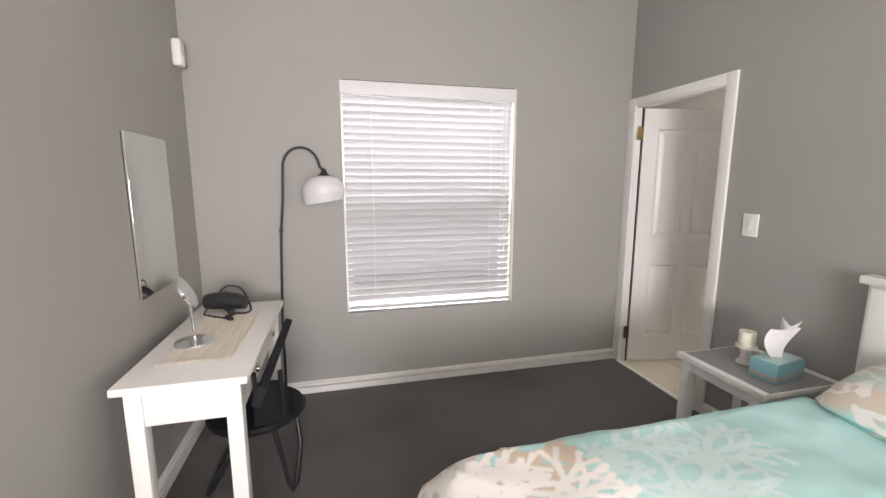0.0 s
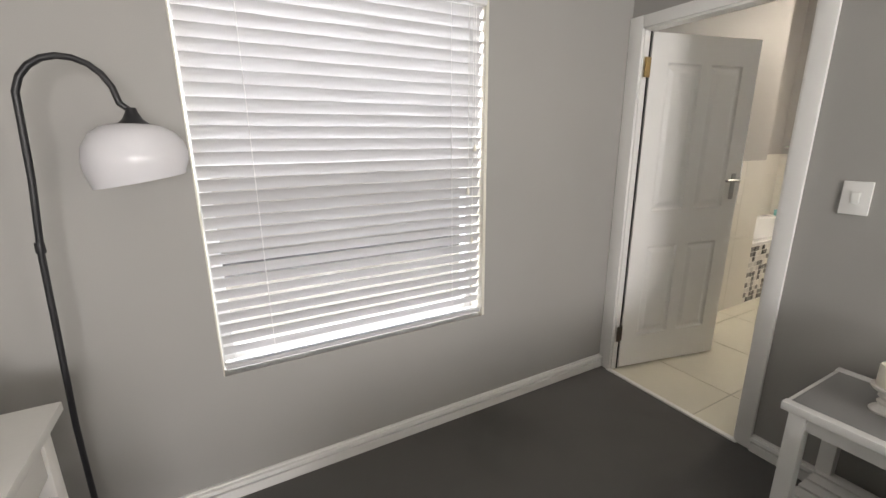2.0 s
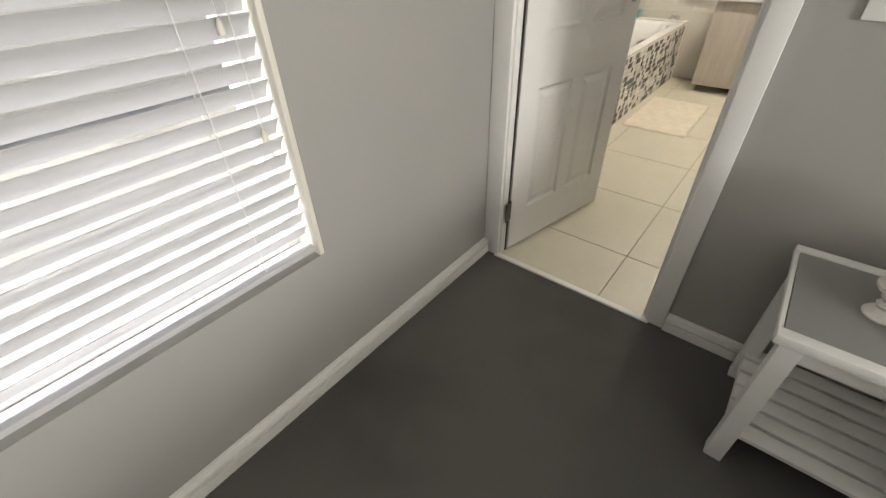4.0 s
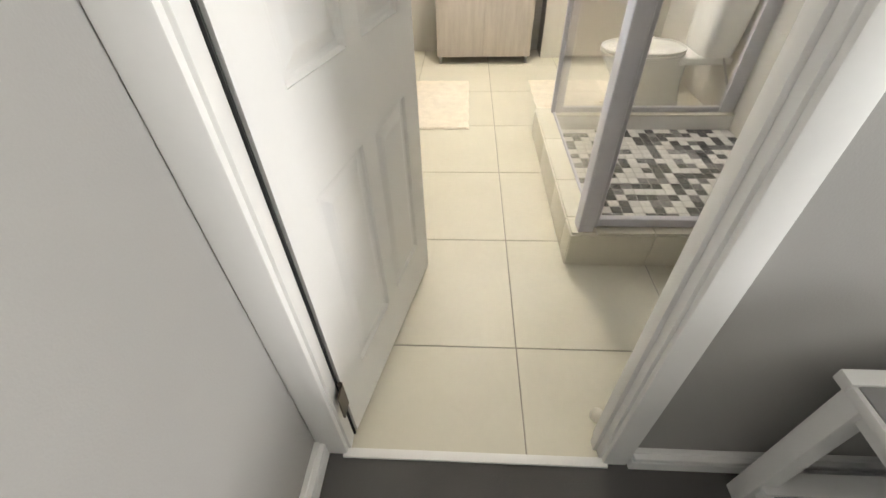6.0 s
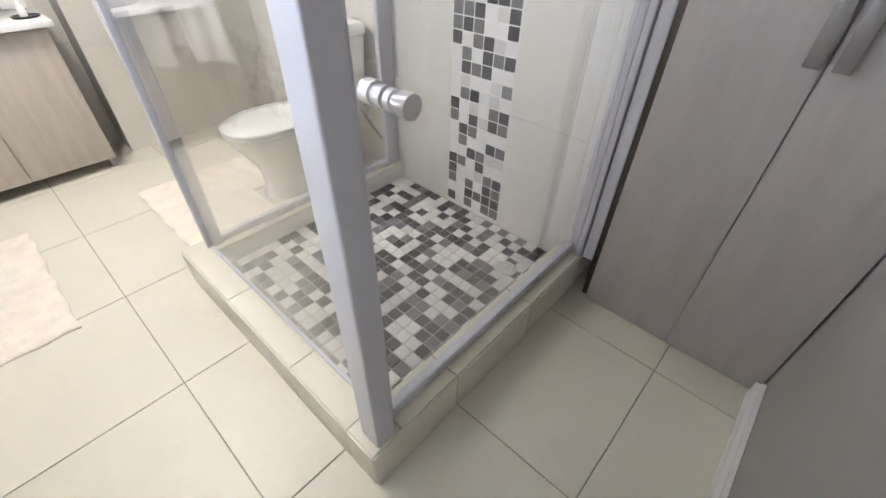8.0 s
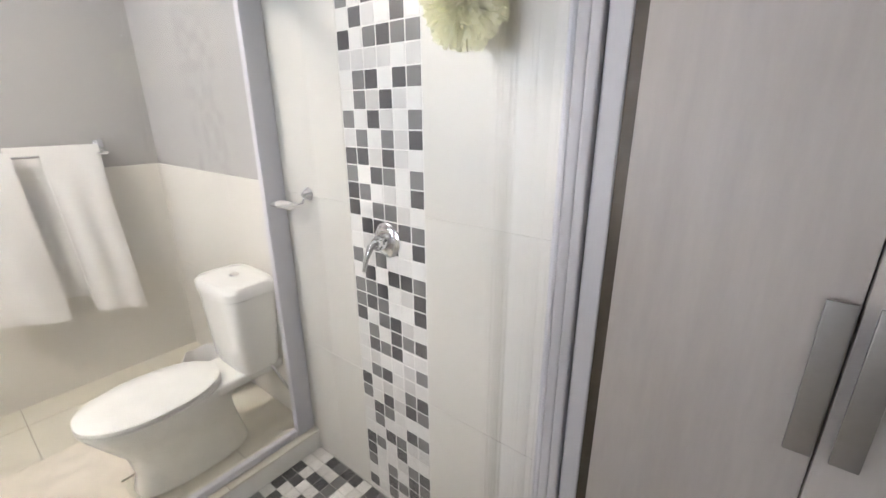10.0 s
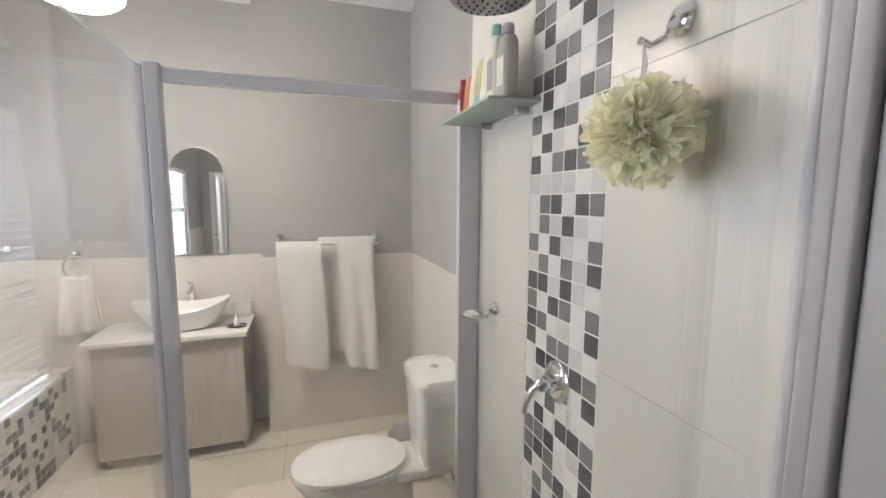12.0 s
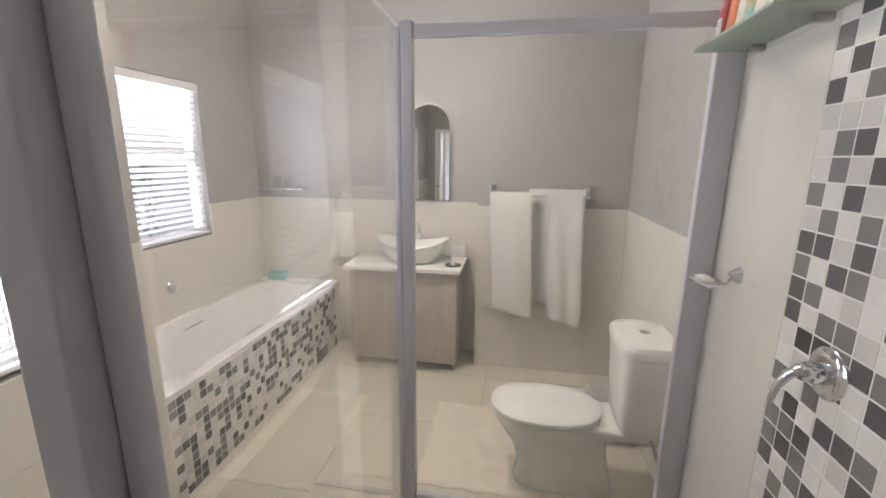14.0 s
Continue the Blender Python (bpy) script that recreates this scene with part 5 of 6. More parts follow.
# bath with mosaic panel
bath = thing("bathtub", "white built-in bath with a black and white mosaic front", "bathtub", (5.8, 4.05, 0))
BX0, BX1, BZ = XA + 0.003, 6.68, 0.555
ZP = BZ - 0.028
b = bmesh.new()
cx, cy = (BX0 + BX1) / 2, (YP + YA) / 2 + 0.006
hw, hd = (BX1 - BX0) / 2, (YA - YP) / 2 + 0.008
loft([(ZP, cx, cy, hw, hd, 30), (BZ - 0.006, cx, cy, hw, hd, 30), (BZ, cx, cy, hw - 0.006, hd - 0.006, 30), (BZ, cx, cy, hw - 0.075, hd - 0.065, 5), (BZ - 0.012, cx, cy, hw - 0.088, hd - 0.076, 4.5),
      (BZ - 0.20, cx + 0.02, cy, hw - 0.15, hd - 0.11, 4), (BZ - 0.36, cx + 0.03, cy, hw - 0.24, hd - 0.15, 3.5), (BZ - 0.40, cx + 0.03, cy, hw - 0.34, hd - 0.20, 3)], 64, bm=b, cap0=False)
part("tub", b, M["acrylic"], bath)
panel = part("front_panel", box(XA + 0.003, 6.68, YP - 0.0033, YP + 0.05, 0.0, ZP - 0.001), M["palegrout"], bath, soft=False)
part("end_ledge", box(6.681, XM - 0.002, YP + 0.0025, YA - 0.001, 0.0, BZ - 0.002, 0.003), M["walltile"], bath, "tiled ledge at the head of the bath")
for x in (5.35, 5.75):
    part("grip", tube([(x - 0.075, YA - 0.125, BZ - 0.045), (x - 0.07, YA - 0.145, BZ - 0.04), (x + 0.07, YA - 0.145, BZ - 0.04), (x + 0.075, YA - 0.125, BZ - 0.045)], 0.008, 10), M["chrome"], bath, "chrome bath grip")
for x in (5.75,):
    part("front_grip", tube([(x - 0.075, YP + 0.115, BZ - 0.045), (x - 0.07, YP + 0.135, BZ - 0.04), (x + 0.07, YP + 0.135, BZ - 0.04), (x + 0.075, YP + 0.115, BZ - 0.045)], 0.008, 10), M["chrome"], bath, "chrome bath grip")
btap = thing("bath_mixer", "chrome bath mixer knob on the tiled wall", "tap", (5.74, YA, 0.77))
part("rose", lathe([(0.040, -0.0), (0.042, -0.006), (0.034, -0.014), (0.026, -0.018)], (5.74, YA - 0.010, 0.77), 'y', 26), M["chrome"], btap)
part("knob", tube([(5.74, YA - 0.025, 0.77), (5.74, YA - 0.05, 0.77), (5.74, YA - 0.062, 0.77)], 0.024, 20, radii=[0.022, 0.026, 0.020]), M["chrome"], btap)
spout = thing("bath_spout", "chrome bath spout on the ledge corner", "tap", (6.70, 3.80, BZ))
part("spout", tube([(6.73, 3.78, BZ), (6.73, 3.78, BZ + 0.035), (6.70, 3.785, BZ + 0.05), (6.62, 3.80, BZ + 0.045)], 0.013, 12), M["chrome"], spout)
part("handle", tube([(6.74, 3.86, BZ), (6.74, 3.86, BZ + 0.04)], 0.016, 14), M["chrome"], spout)
caddy = thing("soap_box", "teal plastic soap box on the bath ledge", "soap box", (6.71, 4.24, BZ))
part("tub", box(6.685, 6.775, 4.17, 4.31, BZ - 0.001, BZ + 0.055, 0.008), M["aqua"], caddy)
part("lid", box(6.682, 6.778, 4.167, 4.313, BZ + 0.056, BZ + 0.070, 0.006), M["teal"], caddy)

cupshelf = thing("tumbler_rail", "chrome rail shelf with two glass tumblers over the bath", "shelf", (XM, 4.15, 1.36))
part("rail", tube([(XM - 0.012, 3.96, 1.35), (XM - 0.10, 3.96, 1.35), (XM - 0.10, 4.33, 1.35), (XM - 0.012, 4.33, 1.35)], 0.006, 10), M["chrome"], cupshelf)
for y in (3.96, 4.33):
    part("rose", box(XM - 0.02, XM - 0.0005, y - 0.018, y + 0.018, 1.33, 1.37, 0.004), M["chrome"], cupshelf)
part("plate", box(XM - 0.098, XM - 0.02, 3.965, 4.325, 1.356, 1.361, 0.001), M["shelfglass"], cupshelf)
for y in (4.08, 4.18):
    cup = thing("tumbler", "clear glass tumbler on the chrome rail shelf", "tumbler", (XM - 0.06, y, 1.361), group="tumblers on the bath shelf")
    part("glass", lathe([(0.026, 0.0), (0.030, 0.05), (0.034, 0.095), (0.032, 0.095), (0.028, 0.05), (0.024, 0.006)], (XM - 0.06, y, 1.3612), seg=20), M["screen"], cup)

# towel ring
tring = thing("towel_ring", "chrome towel ring beside the vanity", "towel ring", (XM, 3.60, 1.31))
part("rose", box(XM - 0.035, XM - 0.0005, 3.578, 3.622, 1.285, 1.335, 0.012, seg=3), M["chrome"], tring)
part("ring", tube([(XM - 0.045, 3.60 + 0.075 * math.sin(a * math.pi / 14), 1.225 + 0.075 * math.cos(a * math.pi / 14)) for a in range(28)], 0.005, 8, closed=True), M["chrome"], tring)


def hanging(name, label, x, y0, y1, z0, z1, thick, waves, seed, lean=0.0, category="towel", group="towels", pinch=0.0, hem=0.0):
    """A towel folded over a bar at z1: two leaves with soft folds."""
    t = thing(name, label, category, (x, (y0 + y1) / 2, z1), group=group)
    ph = seed * 1.7

    def leaf(s, zb):
        def f(u, v):
            k = v ** 0.8
            c = (u - 0.5)
            wdt = (y1 - y0) * (1 - pinch * (1 - v) * 0.9)
            yy = (y0 + y1) / 2 + c * wdt + lean * v * (z1 - zb)
            xx = x + s * (0.012 + thick) + 0.010 * k * math.sin(waves * 6.28 * u + ph) + 0.006 * noise.noise(Vector((u * 3, v * 4, seed)))
            if v < 0.03:
                xx = x + s * (0.012 + thick) * (v / 0.03)
            return (xx, yy, z1 + (0.012 if v < 0.02 else 0.008 * (1 - v)) - v * (z1 - zb) - (0.01 * math.sin(3 * u + ph) + hem * (1 - u)) * v)
        return f
    b = sheet(leaf(-1, z0), 22, 26, 0.008)
    part("front_leaf", b, M["towel"], t)
    b = sheet(leaf(1, z0 + 0.05), 22, 20, 0.008)
    part("back_leaf", b, M["towel"], t)
    return t


hanging("hand_towel", "white hand towel hanging from the chrome ring", XM - 0.062, 3.480, 3.720, 0.80, 1.155, 0.004, 2.2, 3, pinch=0.42)

# vanity
van = thing("vanity_unit", "pale wood two-door vanity cabinet with a white top", "vanity", (6.58, 3.0, 0))
VX, VY0, VY1 = 6.375, 2.59, 3.42
part("carcass", box(VX + 0.019, XM - 0.004, VY0, VY1, 0.065, 0.795), M["laminate"], van, soft=False)
for y0, y1, hy in ((VY0 + 0.003, 3.003, 2.975), (3.007, VY1 - 0.003, 3.035)):
    dd = part("door", box(VX, VX + 0.018, y0, y1, 0.068, 0.785, 0.0015), M["laminate"], van)
    hh_ = part("handle", box(VX - 0.030, VX - 0.022, hy - 0.009, hy + 0.009, 0.575, 0.745, 0.003), M["steel"], dd, "flat steel bar handle")
    for zz in (0.59, 0.715):
        part("handle_post", box(VX - 0.0225, VX, hy - 0.006, hy + 0.006, zz, zz + 0.012, 0.001), M["steel"], hh_)
for x in (VX + 0.05, XM - 0.06):
    for y in (VY0 + 0.03, VY1 - 0.03):
        part("leg", lathe([(0.016, 0.0), (0.017, 0.004), (0.012, 0.012), (0.012, 0.050), (0.018, 0.064)], (x, y, 0), seg=16), M["steel"], van)
vtop = thing("worktop", "thin white stone worktop on the pale vanity", "worktop", (6.57, 3.0, 0.797))
part("slab", box(VX - 0.045, XM - 0.003, VY0 - 0.03, VY1 + 0.03, 0.796, 0.824, 0.003), M["stone"], vtop)
part("upstand", box(XM - 0.045, XM - 0.012, VY0 - 0.01, VY0 + 0.10, 0.8245, 0.93, 0.004), M["stone"], vtop)

basin = thing("basin", "white porcelain boat-shaped vessel basin on the vanity", "basin", (6.55, 2.97, 0.825))
b = bmesh.new()
cxb, cyb, zb = 6.55, 2.965, 0.8248
secs = [(zb, cxb, cyb, 0.10, 0.15, 2.4), (zb + 0.03, cxb, cyb, 0.125, 0.19, 2.3), (zb + 0.09, cxb, cyb, 0.160, 0.245, 2.2), (zb + 0.135, cxb, cyb, 0.180, 0.285, 2.2), (zb + 0.140, cxb, cyb, 0.176, 0.281, 2.2), (zb + 0.135, cxb, cyb, 0.168, 0.272, 2.2), (zb + 0.08, cxb, cyb, 0.14, 0.22, 2.2), (zb + 0.035, cxb, cyb, 0.09, 0.14, 2.2), (zb + 0.03, cxb, cyb, 0.02, 0.03, 2)]
loft(secs, 48, bm=b)
for v in b.verts:
    q = abs(v.co.y - cyb) / 0.285
    if v.co.z > zb + 0.05:
        v.co.z += 0.055 * q * q * (v.co.z - zb - 0.05) / 0.085
part("bowl", b, M["porcelain"], basin)
part("waste", lathe([(0.020, 0.0), (0.020, 0.004), (0.012, 0.006)], (cxb, cyb, zb + 0.0335), seg=18), M["chrome"], basin)
btp = thing("basin_tap", "chrome pillar basin tap behind the bowl", "tap", (6.745, 2.93, 0.824))
part("body", tube([(6.745, 2.955, 0.8245), (6.745, 2.955, 1.05), (6.74, 2.955, 1.06)], 0.017, 14), M["chrome"], btp)
part("spout", tube([(6.74, 2.955, 1.03), (6.66, 2.955, 1.035), (6.635, 2.955, 1.02)], 0.012, 12), M["chrome"], btp)
part("lever", tube([(6.745, 2.955, 1.06), (6.735, 2.955, 1.085), (6.69, 2.955, 1.10)], 0.008, 10), M["chrome"], btp)

tray = thing("soap_tray", "dark oval soap tray with a small bottle on the vanity", "tray", (6.50, 2.63, 0.8245))
part("tray", loft([(0.8245, 6.48, 2.635, 0.045, 0.055, 2.3), (0.832, 6.48, 2.635, 0.052, 0.062, 2.3), (0.834, 6.48, 2.635, 0.048, 0.058, 2.3), (0.828, 6.48, 2.635, 0.040, 0.050, 2.3)], 28), M["black"], tray)
part("small_bottle", lathe([(0.016, 0.0), (0.017, 0.003), (0.017, 0.045), (0.009, 0.055), (0.009, 0.07)], (6.485, 2.64, 0.829), seg=18), M["soap"], tray, "small white bottle")

# arched mirror
amir = thing("arched_mirror", "chrome-edged wall mirror with a round top over the vanity", "mirror", (XM, 2.885, 1.28))


def arch(y0, y1, z0, z1, x0, x1):
    b = bmesh.new()
    c, r = (y0 + y1) / 2, (y1 - y0) / 2
    pts = [(y0, z0), (y1, z0)] + [(c + r * math.cos(math.pi * k / 18), z1 - r + r * math.sin(math.pi * k / 18)) for k in range(19)]
    f = [b.verts.new((x0, p, q)) for p, q in pts]
    g = [b.verts.new((x1, p, q)) for p, q in pts]
    b.faces.new(f)
    b.faces.new(g[::-1])
    for k in range(len(pts)):
        b.faces.new((f[k], f[(k + 1) % len(pts)], g[(k + 1) % len(pts)], g[k]))
    return b


part("frame", arch(2.708, 3.062, 1.27, 2.03, XM - 0.016, XM - 0.0005), M["steel"], amir)
part("mirror_face", arch(2.722, 3.048, 1.284, 2.016, XM - 0.019, XM - 0.0165), M["mirror"], amir)

# towel rail and towels
rail = thing("towel_rail", "chrome double towel rail on the tiled wall", "towel rail", (XT, 2.03, 1.40))
for y in (1.705, 2.355):
    part("rose", box(XT - 0.024, XT - 0.0095, y - 0.024, y + 0.024, 1.365, 1.430, 0.010, seg=3), M["chrome"], rail)
    part("arm", tube([(XT - 0.02, y, 1.40), (XT - 0.065, y, 1.385), (XT - 0.15, y, 1.365)], 0.008, 10), M["chrome"], rail)
part("bar_back", tube([(XT - 0.065, 1.70, 1.385), (XT - 0.065, 2.36, 1.385)], 0.007, 12), M["chrome"], rail)
part("bar_front", tube([(XT - 0.145, 1.70, 1.362), (XT - 0.145, 2.36, 1.362)], 0.007, 12), M["chrome"], rail)
hanging("bath_towel", "white cotton bath towel folded over the rail", XT - 0.145, 2.09, 2.37, 0.54, 1.372, 0.012, 1.3, 1, lean=-0.05, hem=0.045)
hanging("bath_towel", "white cotton bath towel folded over the rail", XT - 0.145, 1.755, 1.985, 0.49, 1.372, 0.004, 1.8, 2, lean=-0.06, hem=0.06)
hanging("bath_towel", "white cotton bath towel folded over the back bar", XT - 0.065, 1.72, 2.10, 0.58, 1.394, 0.004, 2.4, 5, lean=0.0, hem=0.03)

# toilet
wc = thing("toilet", "white close-coupled porcelain toilet with its lid closed", "toilet", (5.41, 1.85, 0))
tx = 5.405
part("pedestal", loft([(0.0, tx, 1.90, 0.105, 0.24, 2.6), (0.02, tx, 1.90, 0.11, 0.245, 2.6), (0.10, tx, 1.90, 0.095, 0.225, 2.4), (0.20, tx, 1.92, 0.105, 0.225, 2.3), (0.30, tx, 1.955, 0.150, 0.255, 2.2), (0.365, tx, 1.985, 0.175, 0.265, 2.2), (0.392, tx, 1.985, 0.178, 0.268, 2.2)], 40), M["porcelain"], wc)
part("rear_deck", box(tx - 0.135, tx + 0.135, 1.47, 1.80, 0.345, 0.395, 0.02, seg=4), M["porcelain"], wc)
seat = part("seat", loft([(0.393, tx, 2.00, 0.180, 0.262, 2.2), (0.398, tx, 2.00, 0.185, 0.267, 2.2), (0.408, tx, 2.00, 0.185, 0.267, 2.2), (0.411, tx, 2.00, 0.182, 0.264, 2.2)], 44), M["porcelain"], wc)
part("lid", loft([(0.413, tx, 2.00, 0.180, 0.262, 2.2), (0.418, tx, 2.00, 0.186, 0.268, 2.2), (0.432, tx, 2.00, 0.184, 0.266, 2.2), (0.440, tx, 2.00, 0.170, 0.250, 2.2), (0.443, tx, 2.00, 0.10, 0.17, 2.2)], 44), M["porcelain"], wc, "closed white seat lid")
cis = part("cistern", loft([(0.396, tx, 1.585, 0.155, 0.090, 5), (0.42, tx, 1.585, 0.165, 0.10, 5), (0.60, tx, 1.582, 0.172, 0.112, 5), (0.775, tx, 1.580, 0.178, 0.122, 5)], 40), M["porcelain"], wc)
part("cistern_lid", loft([(0.776, tx, 1.580, 0.180, 0.124, 5), (0.782, tx, 1.580, 0.187, 0.130, 5), (0.815, tx, 1.580, 0.187, 0.130, 5), (0.835, tx, 1.580, 0.172, 0.116, 4.5), (0.841, tx, 1.580, 0.12, 0.08, 4)], 40), M["porcelain"], cis)
part("flush_button", lathe([(0.024, 0.0), (0.024, 0.003), (0.020, 0.006)], (tx, 1.58, 0.8405), seg=24), M["chrome"], cis, "chrome flush button")
part("supply_pipe", tube([(5.12, YS + 0.012, 0.20), (5.12, YS + 0.06, 0.20), (5.16, 1.52, 0.28), (5.26, 1.55, 0.405)], 0.007, 10), M["steel"], wc)
part("valve", tube([(5.12, YS + 0.012, 0.19), (5.12, YS + 0.05, 0.19), (5.12, YS + 0.07, 0.19)], 0.016, 12), M["chrome"], wc)
bin_ = thing("waste_basket", "white lined waste basket beside the toilet", "waste bin", (5.85, 1.62, 0))
part("basket", lathe([(0.095, 0.0), (0.10, 0.005), (0.12, 0.24), (0.125, 0.25), (0.118, 0.25), (0.094, 0.01)], (5.83, 1.62, 0), seg=28), M["cord"], bin_)
b = bmesh.new()
seg = 40
ringz = [(0.121, 0.20), (0.129, 0.235), (0.130, 0.262), (0.120, 0.268), (0.108, 0.24), (0.10, 0.16)]
rings = [[b.verts.new((5.83 + (r + 0.005 * math.sin(7 * k) * (z > 0.22)) * math.cos(6.2832 * k / seg), 1.62 + (r + 0.005 * math.sin(7 * k)) * math.sin(6.2832 * k / seg), z + 0.008 * math.sin(5 * k))) for k in range(seg)] for r, z in ringz]
for a, c in zip(rings, rings[1:]):
    for k in range(seg):
        b.faces.new((a[k], a[(k + 1) % seg], c[(k + 1) % seg], c[k]))
part("liner", b, M["tissue"], bin_, "crumpled white bin liner")


# rugs
def rug(label, cells, x0, y0, x1, y1):
    """A tufted cotton bath mat with an uneven pile; cells is a test that leaves a cut-out."""
    t = thing("bath_mat", label, "rug", ((x0 + x1) / 2, (y0 + y1) / 2, 0.0), group="bathroom mats")
    b = bmesh.new()
    n, m = int((x1 - x0) / 0.011), int((y1 - y0) / 0.011)
    rnd = random.Random(5)
    vs = {}
    for i in range(n + 1):
        for j in range(m + 1):
            x, y = x0 + (x1 - x0) * i / n, y0 + (y1 - y0) * j / m
            edge = min(i, n - i, j, m - j)
            h = 0.006 if edge == 0 else 0.013 + 0.004 * noise.noise(Vector((x * 30, y * 60, 0))) + rnd.uniform(-0.0018, 0.0018)
            vs[i, j] = b.verts.new((x + 0.004 * math.sin(y * 40) * (edge == 0), y + 0.004 * math.sin(x * 33) * (edge == 0), h))
    low = {}
    fs = []
    for i in range(n):
        for j in range(m):
            xm, ym = x0 + (x1 - x0) * (i + 0.5) / n, y0 + (y1 - y0) * (j + 0.5) / m
            if cells(xm, ym):
                fs.append(b.faces.new((vs[i, j], vs[i + 1, j], vs[i + 1, j + 1], vs[i, j + 1])))
    for v in [v for v in b.verts if not v.link_faces]:
        b.verts.remove(v)
    edges = [e for e in b.edges if len(e.link_faces) == 1]
    r = bmesh.ops.extrude_edge_only(b, edges=edges)
    for v in [g for g in r["geom"] if isinstance(g, bmesh.types.BMVert)]:
        v.co.z = 0.0005
    part("mat_body", b, M["rug"], t)
    return t


rug("cream tufted cotton bath mat beside the bath", lambda x, y: True, 5.09, 3.13, 5.965, 3.625)
rug("cream tufted cotton mat round the toilet foot", lambda x, y: not (abs(x - tx) < 0.125 and y < 2.17), 5.24, 2.02, 5.97, 2.635)

# ceiling lamp, switched on
cl = thing("ceiling_lamp", "round frosted pendant lamp, switched on, under the bathroom ceiling", "ceiling lamp", (5.55, 2.98, ZB))
part("backplate", lathe([(0.15, -0.505), (0.15, -0.490), (0.02, -0.475), (0.012, -0.47), (0.012, -0.02), (0.06, -0.012), (0.06, 0.0)], (5.55, 2.98, ZB), seg=36), M["white"], cl)
part("dome", lathe([(0.02, -0.602), (0.07, -0.595), (0.12, -0.574), (0.152, -0.545), (0.158, -0.506)], (5.55, 2.98, ZB), seg=36), M["lampglow"], cl, "glowing frosted glass dome")

# ---- garden seen through the blinds ----
solid("ground", box(-60, 60, -90, 90, -0.35, -0.25), M["ground"], "pale garden ground outside the windows", "ground", kind="structure", soft=False)
solid("boundary_wall", box(-8, 16, 8.6, 8.8, -0.25, 1.55, 0.02), M["boundary"], "pale rendered garden boundary wall", "wall", kind="structure")
shrub = thing("shrub", "leafy green shrub against the garden wall", "shrub", (7.9, 7.6, -0.25))
rnd = random.Random(21)
b = bmesh.new()
for k in range(7):
    a = rnd.uniform(0, 6.28)
    tube([(7.9, 7.6, -0.25), (7.9 + 0.25 * math.cos(a), 7.6 + 0.25 * math.sin(a), 0.5), (7.9 + 0.6 * math.cos(a), 7.6 + 0.6 * math.sin(a), 1.2)], 0.02, 6, bm=b, radii=[0.03, 0.02, 0.008])
part("stems", b, M["darkmetal"], shrub)
vs, fs = [], []
for k in range(1500):
    d = Vector((rnd.gauss(0, 1), rnd.gauss(0, 1), rnd.gauss(0, 1))).normalized() * rnd.uniform(0.35, 0.95)
    c = Vector((7.9, 7.6, 0.95)) + Vector((d.x * 1.0, d.y * 0.8, d.z * 1.05))
    e = Euler((rnd.uniform(0, 6), rnd.uniform(0, 6), rnd.uniform(0, 6))).to_matrix()
    o = len(vs)
    vs += [tuple(c + e @ Vector(p)) for p in ((-0.05, 0, 0), (0, -0.025, 0.006), (0.05, 0, 0), (0, 0.025, 0.006))]
    fs.append((o, o + 1, o + 2, o + 3))
me = bpy.data.meshes.new("leaves")
me.from_pydata(vs, [], fs)
me.materials.append(M["leaf"])
me.transform(Matrix.Translation(-Vector((7.9, 7.6, -0.25))))
ob = new("leaves", me)
ob.parent = shrub
tagged(ob, kind="stuff")

# ---- tiles: floor, walls, mosaic ----
tile_floor = thing("floor_bathroom", "large cream ceramic floor tiles with thin grey joints", "floor", (4.5, 2.9, 0), kind="structure")
xs = [2.964, 3.345] + [3.345 + 0.601 * k for k in range(1, 7)]
ys = [1.154 + 0.6 * k for k in range(0, 7)]
for i in range(len(xs) - 1):
    for j in range(len(ys) - 1):
        x0, x1, y0, y1 = xs[i], min(xs[i + 1], XM), max(ys[j], 1.36), min(ys[j + 1], 4.4)
        if x1 - x0 < 0.05 or y1 - y0 < 0.03:
            continue
        g = 0.002
        me = mesh_from("tile", box(-(x1 - x0) / 2 + g, (x1 - x0) / 2 - g, -(y1 - y0) / 2 + g, (y1 - y0) / 2 - g, -0.0045, 0.0, 0.0012, seg=1), M["floortile"])
        o = new("tile", me)
        o.parent = tile_floor
        o.location = Vector(((x0 + x1) / 2, (y0 + y1) / 2, 0.0)) - BASE[tile_floor.name]


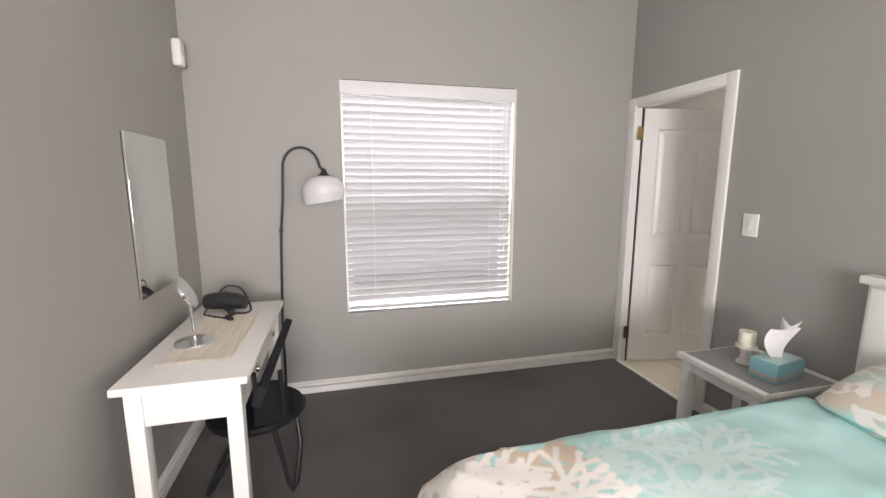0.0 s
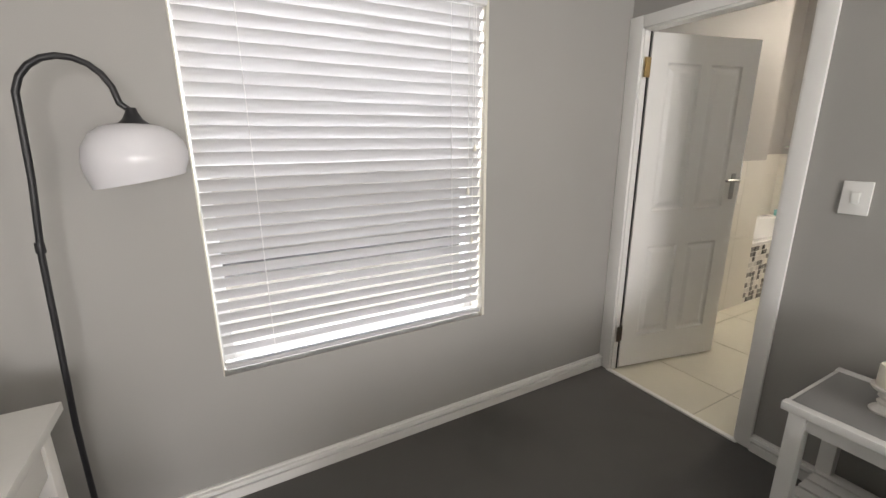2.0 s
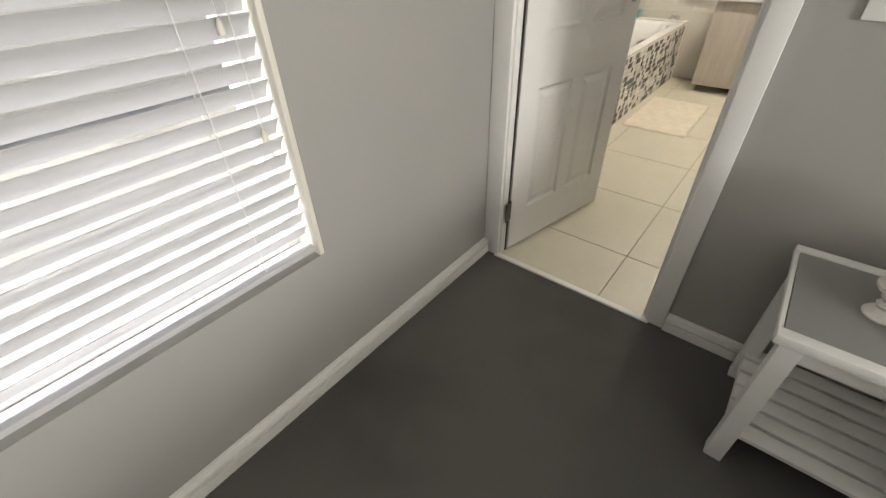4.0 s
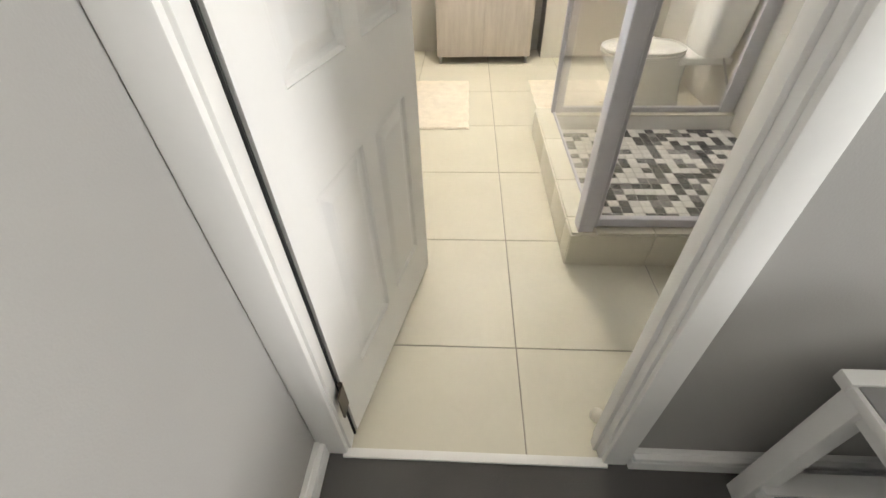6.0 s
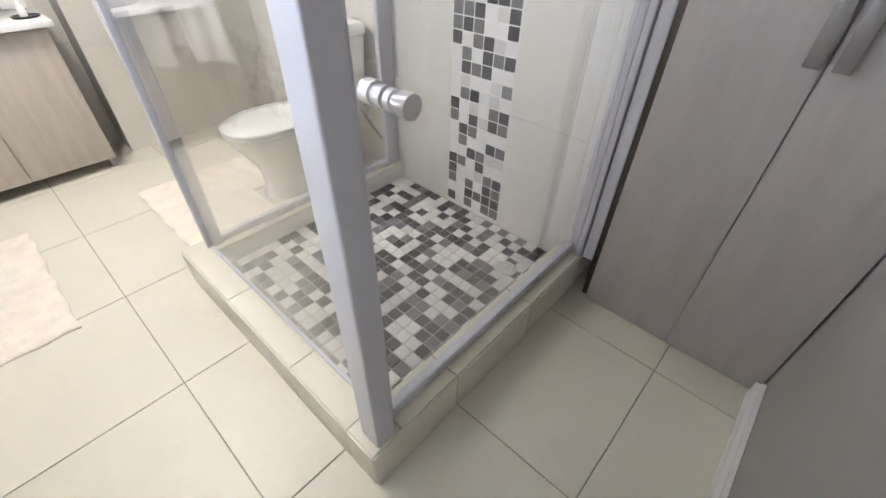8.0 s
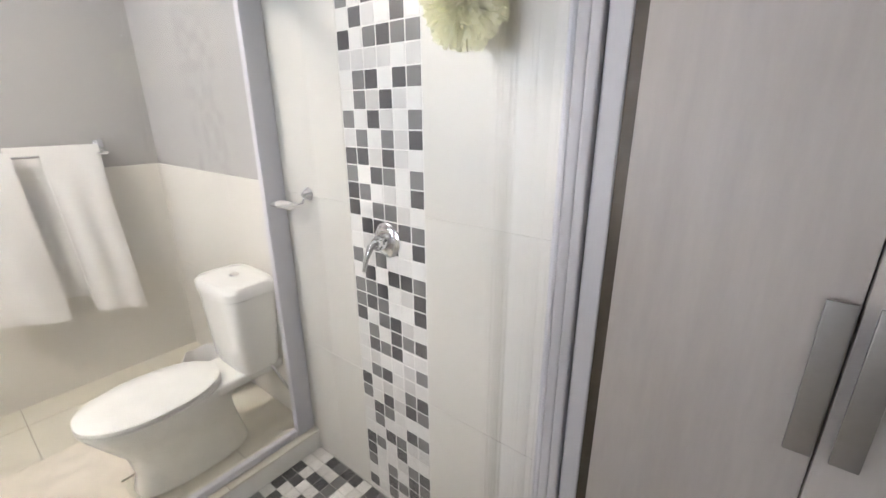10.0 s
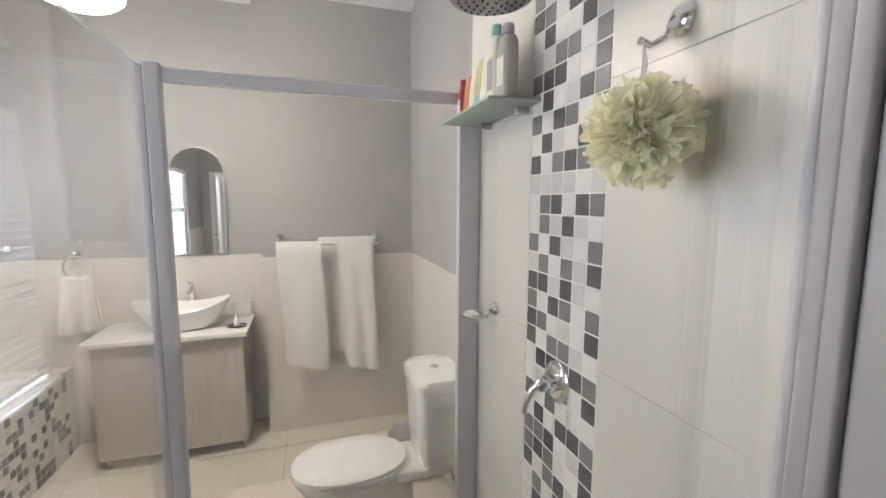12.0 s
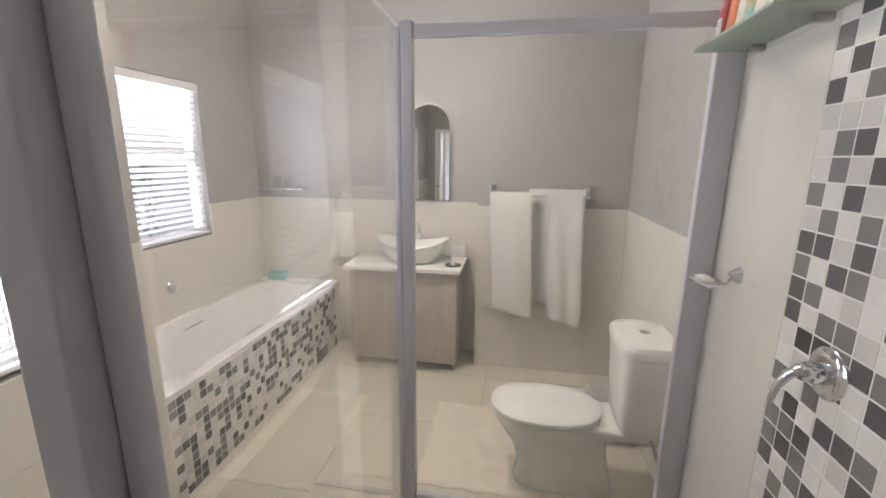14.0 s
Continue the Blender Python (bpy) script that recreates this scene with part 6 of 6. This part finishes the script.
def tiling(parent, along, face, sign, a0, a1, z0, z1, tw, th, start, skip=()):
    """Thin wall tiles on a face; skip is a list of (a, a, z, z) openings left free."""
    t = 0.008
    a = start
    while a < a1:
        z = z0
        while z < z1 - 0.01:
            p, q, r, s = max(a, a0), min(a + tw, a1), z, min(z + th, z1)
            cuts = [(p, q, r, s)]
            for o0, o1, oz0, oz1 in skip:
                nxt = []
                for p_, q_, r_, s_ in cuts:
                    if o0 >= q_ or o1 <= p_ or oz0 >= s_ or oz1 <= r_:
                        nxt.append((p_, q_, r_, s_))
                        continue
                    if r_ < oz0:
                        nxt.append((p_, q_, r_, oz0))
                    if s_ > oz1:
                        nxt.append((p_, q_, oz1, s_))
                    lo, hi = max(r_, oz0), min(s_, oz1)
                    if p_ < o0:
                        nxt.append((p_, o0, lo, hi))
                    if q_ > o1:
                        nxt.append((o1, q_, lo, hi))
                cuts = nxt
            for p_, q_, r_, s_ in cuts:
                if q_ - p_ < 0.02 or s_ - r_ < 0.02:
                    continue
                g = 0.0005
                hw_, hh = (q_ - p_) / 2 - g, (s_ - r_) / 2 - g
                dims = (-hw_, hw_, -t / 2, t / 2, -hh, hh) if along == 'x' else (-t / 2, t / 2, -hw_, hw_, -hh, hh)
                me = mesh_from("wall_tile", box(*dims, 0.0008, seg=1), M["walltile"])
                o = new("wall_tile", me)
                o.parent = parent
                mid, f = (p_ + q_) / 2, face + sign * t / 2
                o.location = (mid, f, (r_ + s_) / 2) if along == 'x' else (f, mid, (r_ + s_) / 2)
            z += th
        a += tw


TH = DZ / 2
tiling(wall_p, 'x', YP, -1, XI + 0.02, XA, 0.0, DZ, 0.6, TH, XI + 0.02 - 0.25, [(3.81, 4.54, 0.94, 2.05)])
tiling(wall_r, 'y', XA, 1, 3.801, YA, 0.0, DZ, 0.6, TH, 3.80)
tiling(wall_a, 'x', YA, -1, XA + 0.009, XM, 0.0, DZ, 0.6, TH, XA, [(5.50, 6.18, 1.05, 2.10)])
tiling(wall_m, 'y', XM, -1, 2.471, YA - 0.009, 0.0, DZ, 0.6, TH, 2.47)
tiling(wall_t, 'y', XT, -1, YS, 2.47, 0.0, DZ, 0.6, TH, 1.87 - 0.6)
tiling(wall_s, 'x', YS, 1, 5.06, XT - 0.009, 0.0, DZ, 0.6, TH, 5.06)
P0 = 0.0545
SX0 = 4.257
SX1 = SX0 + 6 * P0 + 0.001
tiling(wall_h, 'x', YT - 0.008, 1, 3.80, SX0 - 0.001, 0.005, ZB - 0.002, 0.6, 0.637, 3.66)
tiling(wall_h, 'x', YT - 0.008, 1, SX1, 5.06, 0.005, ZB - 0.002, 0.6, 0.637, SX1)

part("strip_grout", box(SX0 - 0.0009, SX1 - 0.0002, YT - 0.0079, YT - 0.0013, 0.06, ZB - 0.003), M["palegrout"], wall_h, soft=False)
# the strip's tiles, row by row downwards: charcoal, grey, light, white
STRIP_TOP = 2.333
STRIP = ("WGWDLG DWLGWD GLDWGW DGWDGW WDWWDL LWGGWG GDDWWD WDWLDG GWDGWD WDLWDW DWGDGG LLLLWL WGDWDG WGLDLW GWDLWG LGWGLD DDLDLW GWDGWG DGWLWD DWGGLW "
         "WDDGDG WLGDWD GWGWWW WDWDDG GGDWLD GDGWWD DWGDLW WGWDGD WDGDWW WLWWLG WGDWLW DWLWGD GWDLDG WDGWWW WGWWDG WWDGLL DGWDWW DWWLGD GWGWDG WWDGDD DWGWGG LDWGWD").split()
strip_mesh = {}
for shade_key, tint in (("D", (0.066, 0.066, 0.068)), ("G", (0.175, 0.172, 0.168)), ("L", (0.62, 0.605, 0.58)), ("W", (0.76, 0.745, 0.71))):
    strip_mesh[shade_key] = mesh_from("mosaic_tile", box(-P0 / 2 + 0.002, P0 / 2 - 0.002, -0.004, 0.004, -P0 / 2 + 0.002, P0 / 2 - 0.002, 0.0015, seg=1), mat("strip_tile", tint, 0.22, vary=0.09, big=12, fine=60, bump=0.02, rand=1))
for j, row in enumerate(STRIP[20:7:-1] + STRIP[:-1], -13):
    for i, shade_key in enumerate(row):
        o = new("mosaic_tile", strip_mesh[shade_key])
        o.parent = wall_h
        o.location = (SX0 + 6 * P0 - P0 * (i + 0.5), YT - 0.004, STRIP_TOP - P0 * (j + 0.5))
floor_places = [(3.91 + 0.0508 * (i + 0.5), YT + 0.006 + 0.0508 * (j + 0.5), 0.079) for i in range(20) for j in range(20, -1, -1)]
floor_places.sort(key=lambda p: (p[0] - 3.8) ** 2 + (p[1] - 2.3) ** 2)
pieces("mosaic_tile", showerfloor, floor_places, M["mosfloor"], (0.0508, 0.0508, 0.006), 0.004, joined_material=M["mosfloorjoin"])
n_row = 11
ph = (ZP - 0.004) / n_row
panel_places = [(XA + 0.006 + ph * (i + 0.5), YP - 0.001, 0.002 + ph * (j + 0.5)) for i in range(int(1.79 / ph)) for j in range(n_row)]
pieces("mosaic_tile", panel, panel_places, M["mos"], (ph, 0.007, ph), 0.004, joined_material=M["mosjoin"])
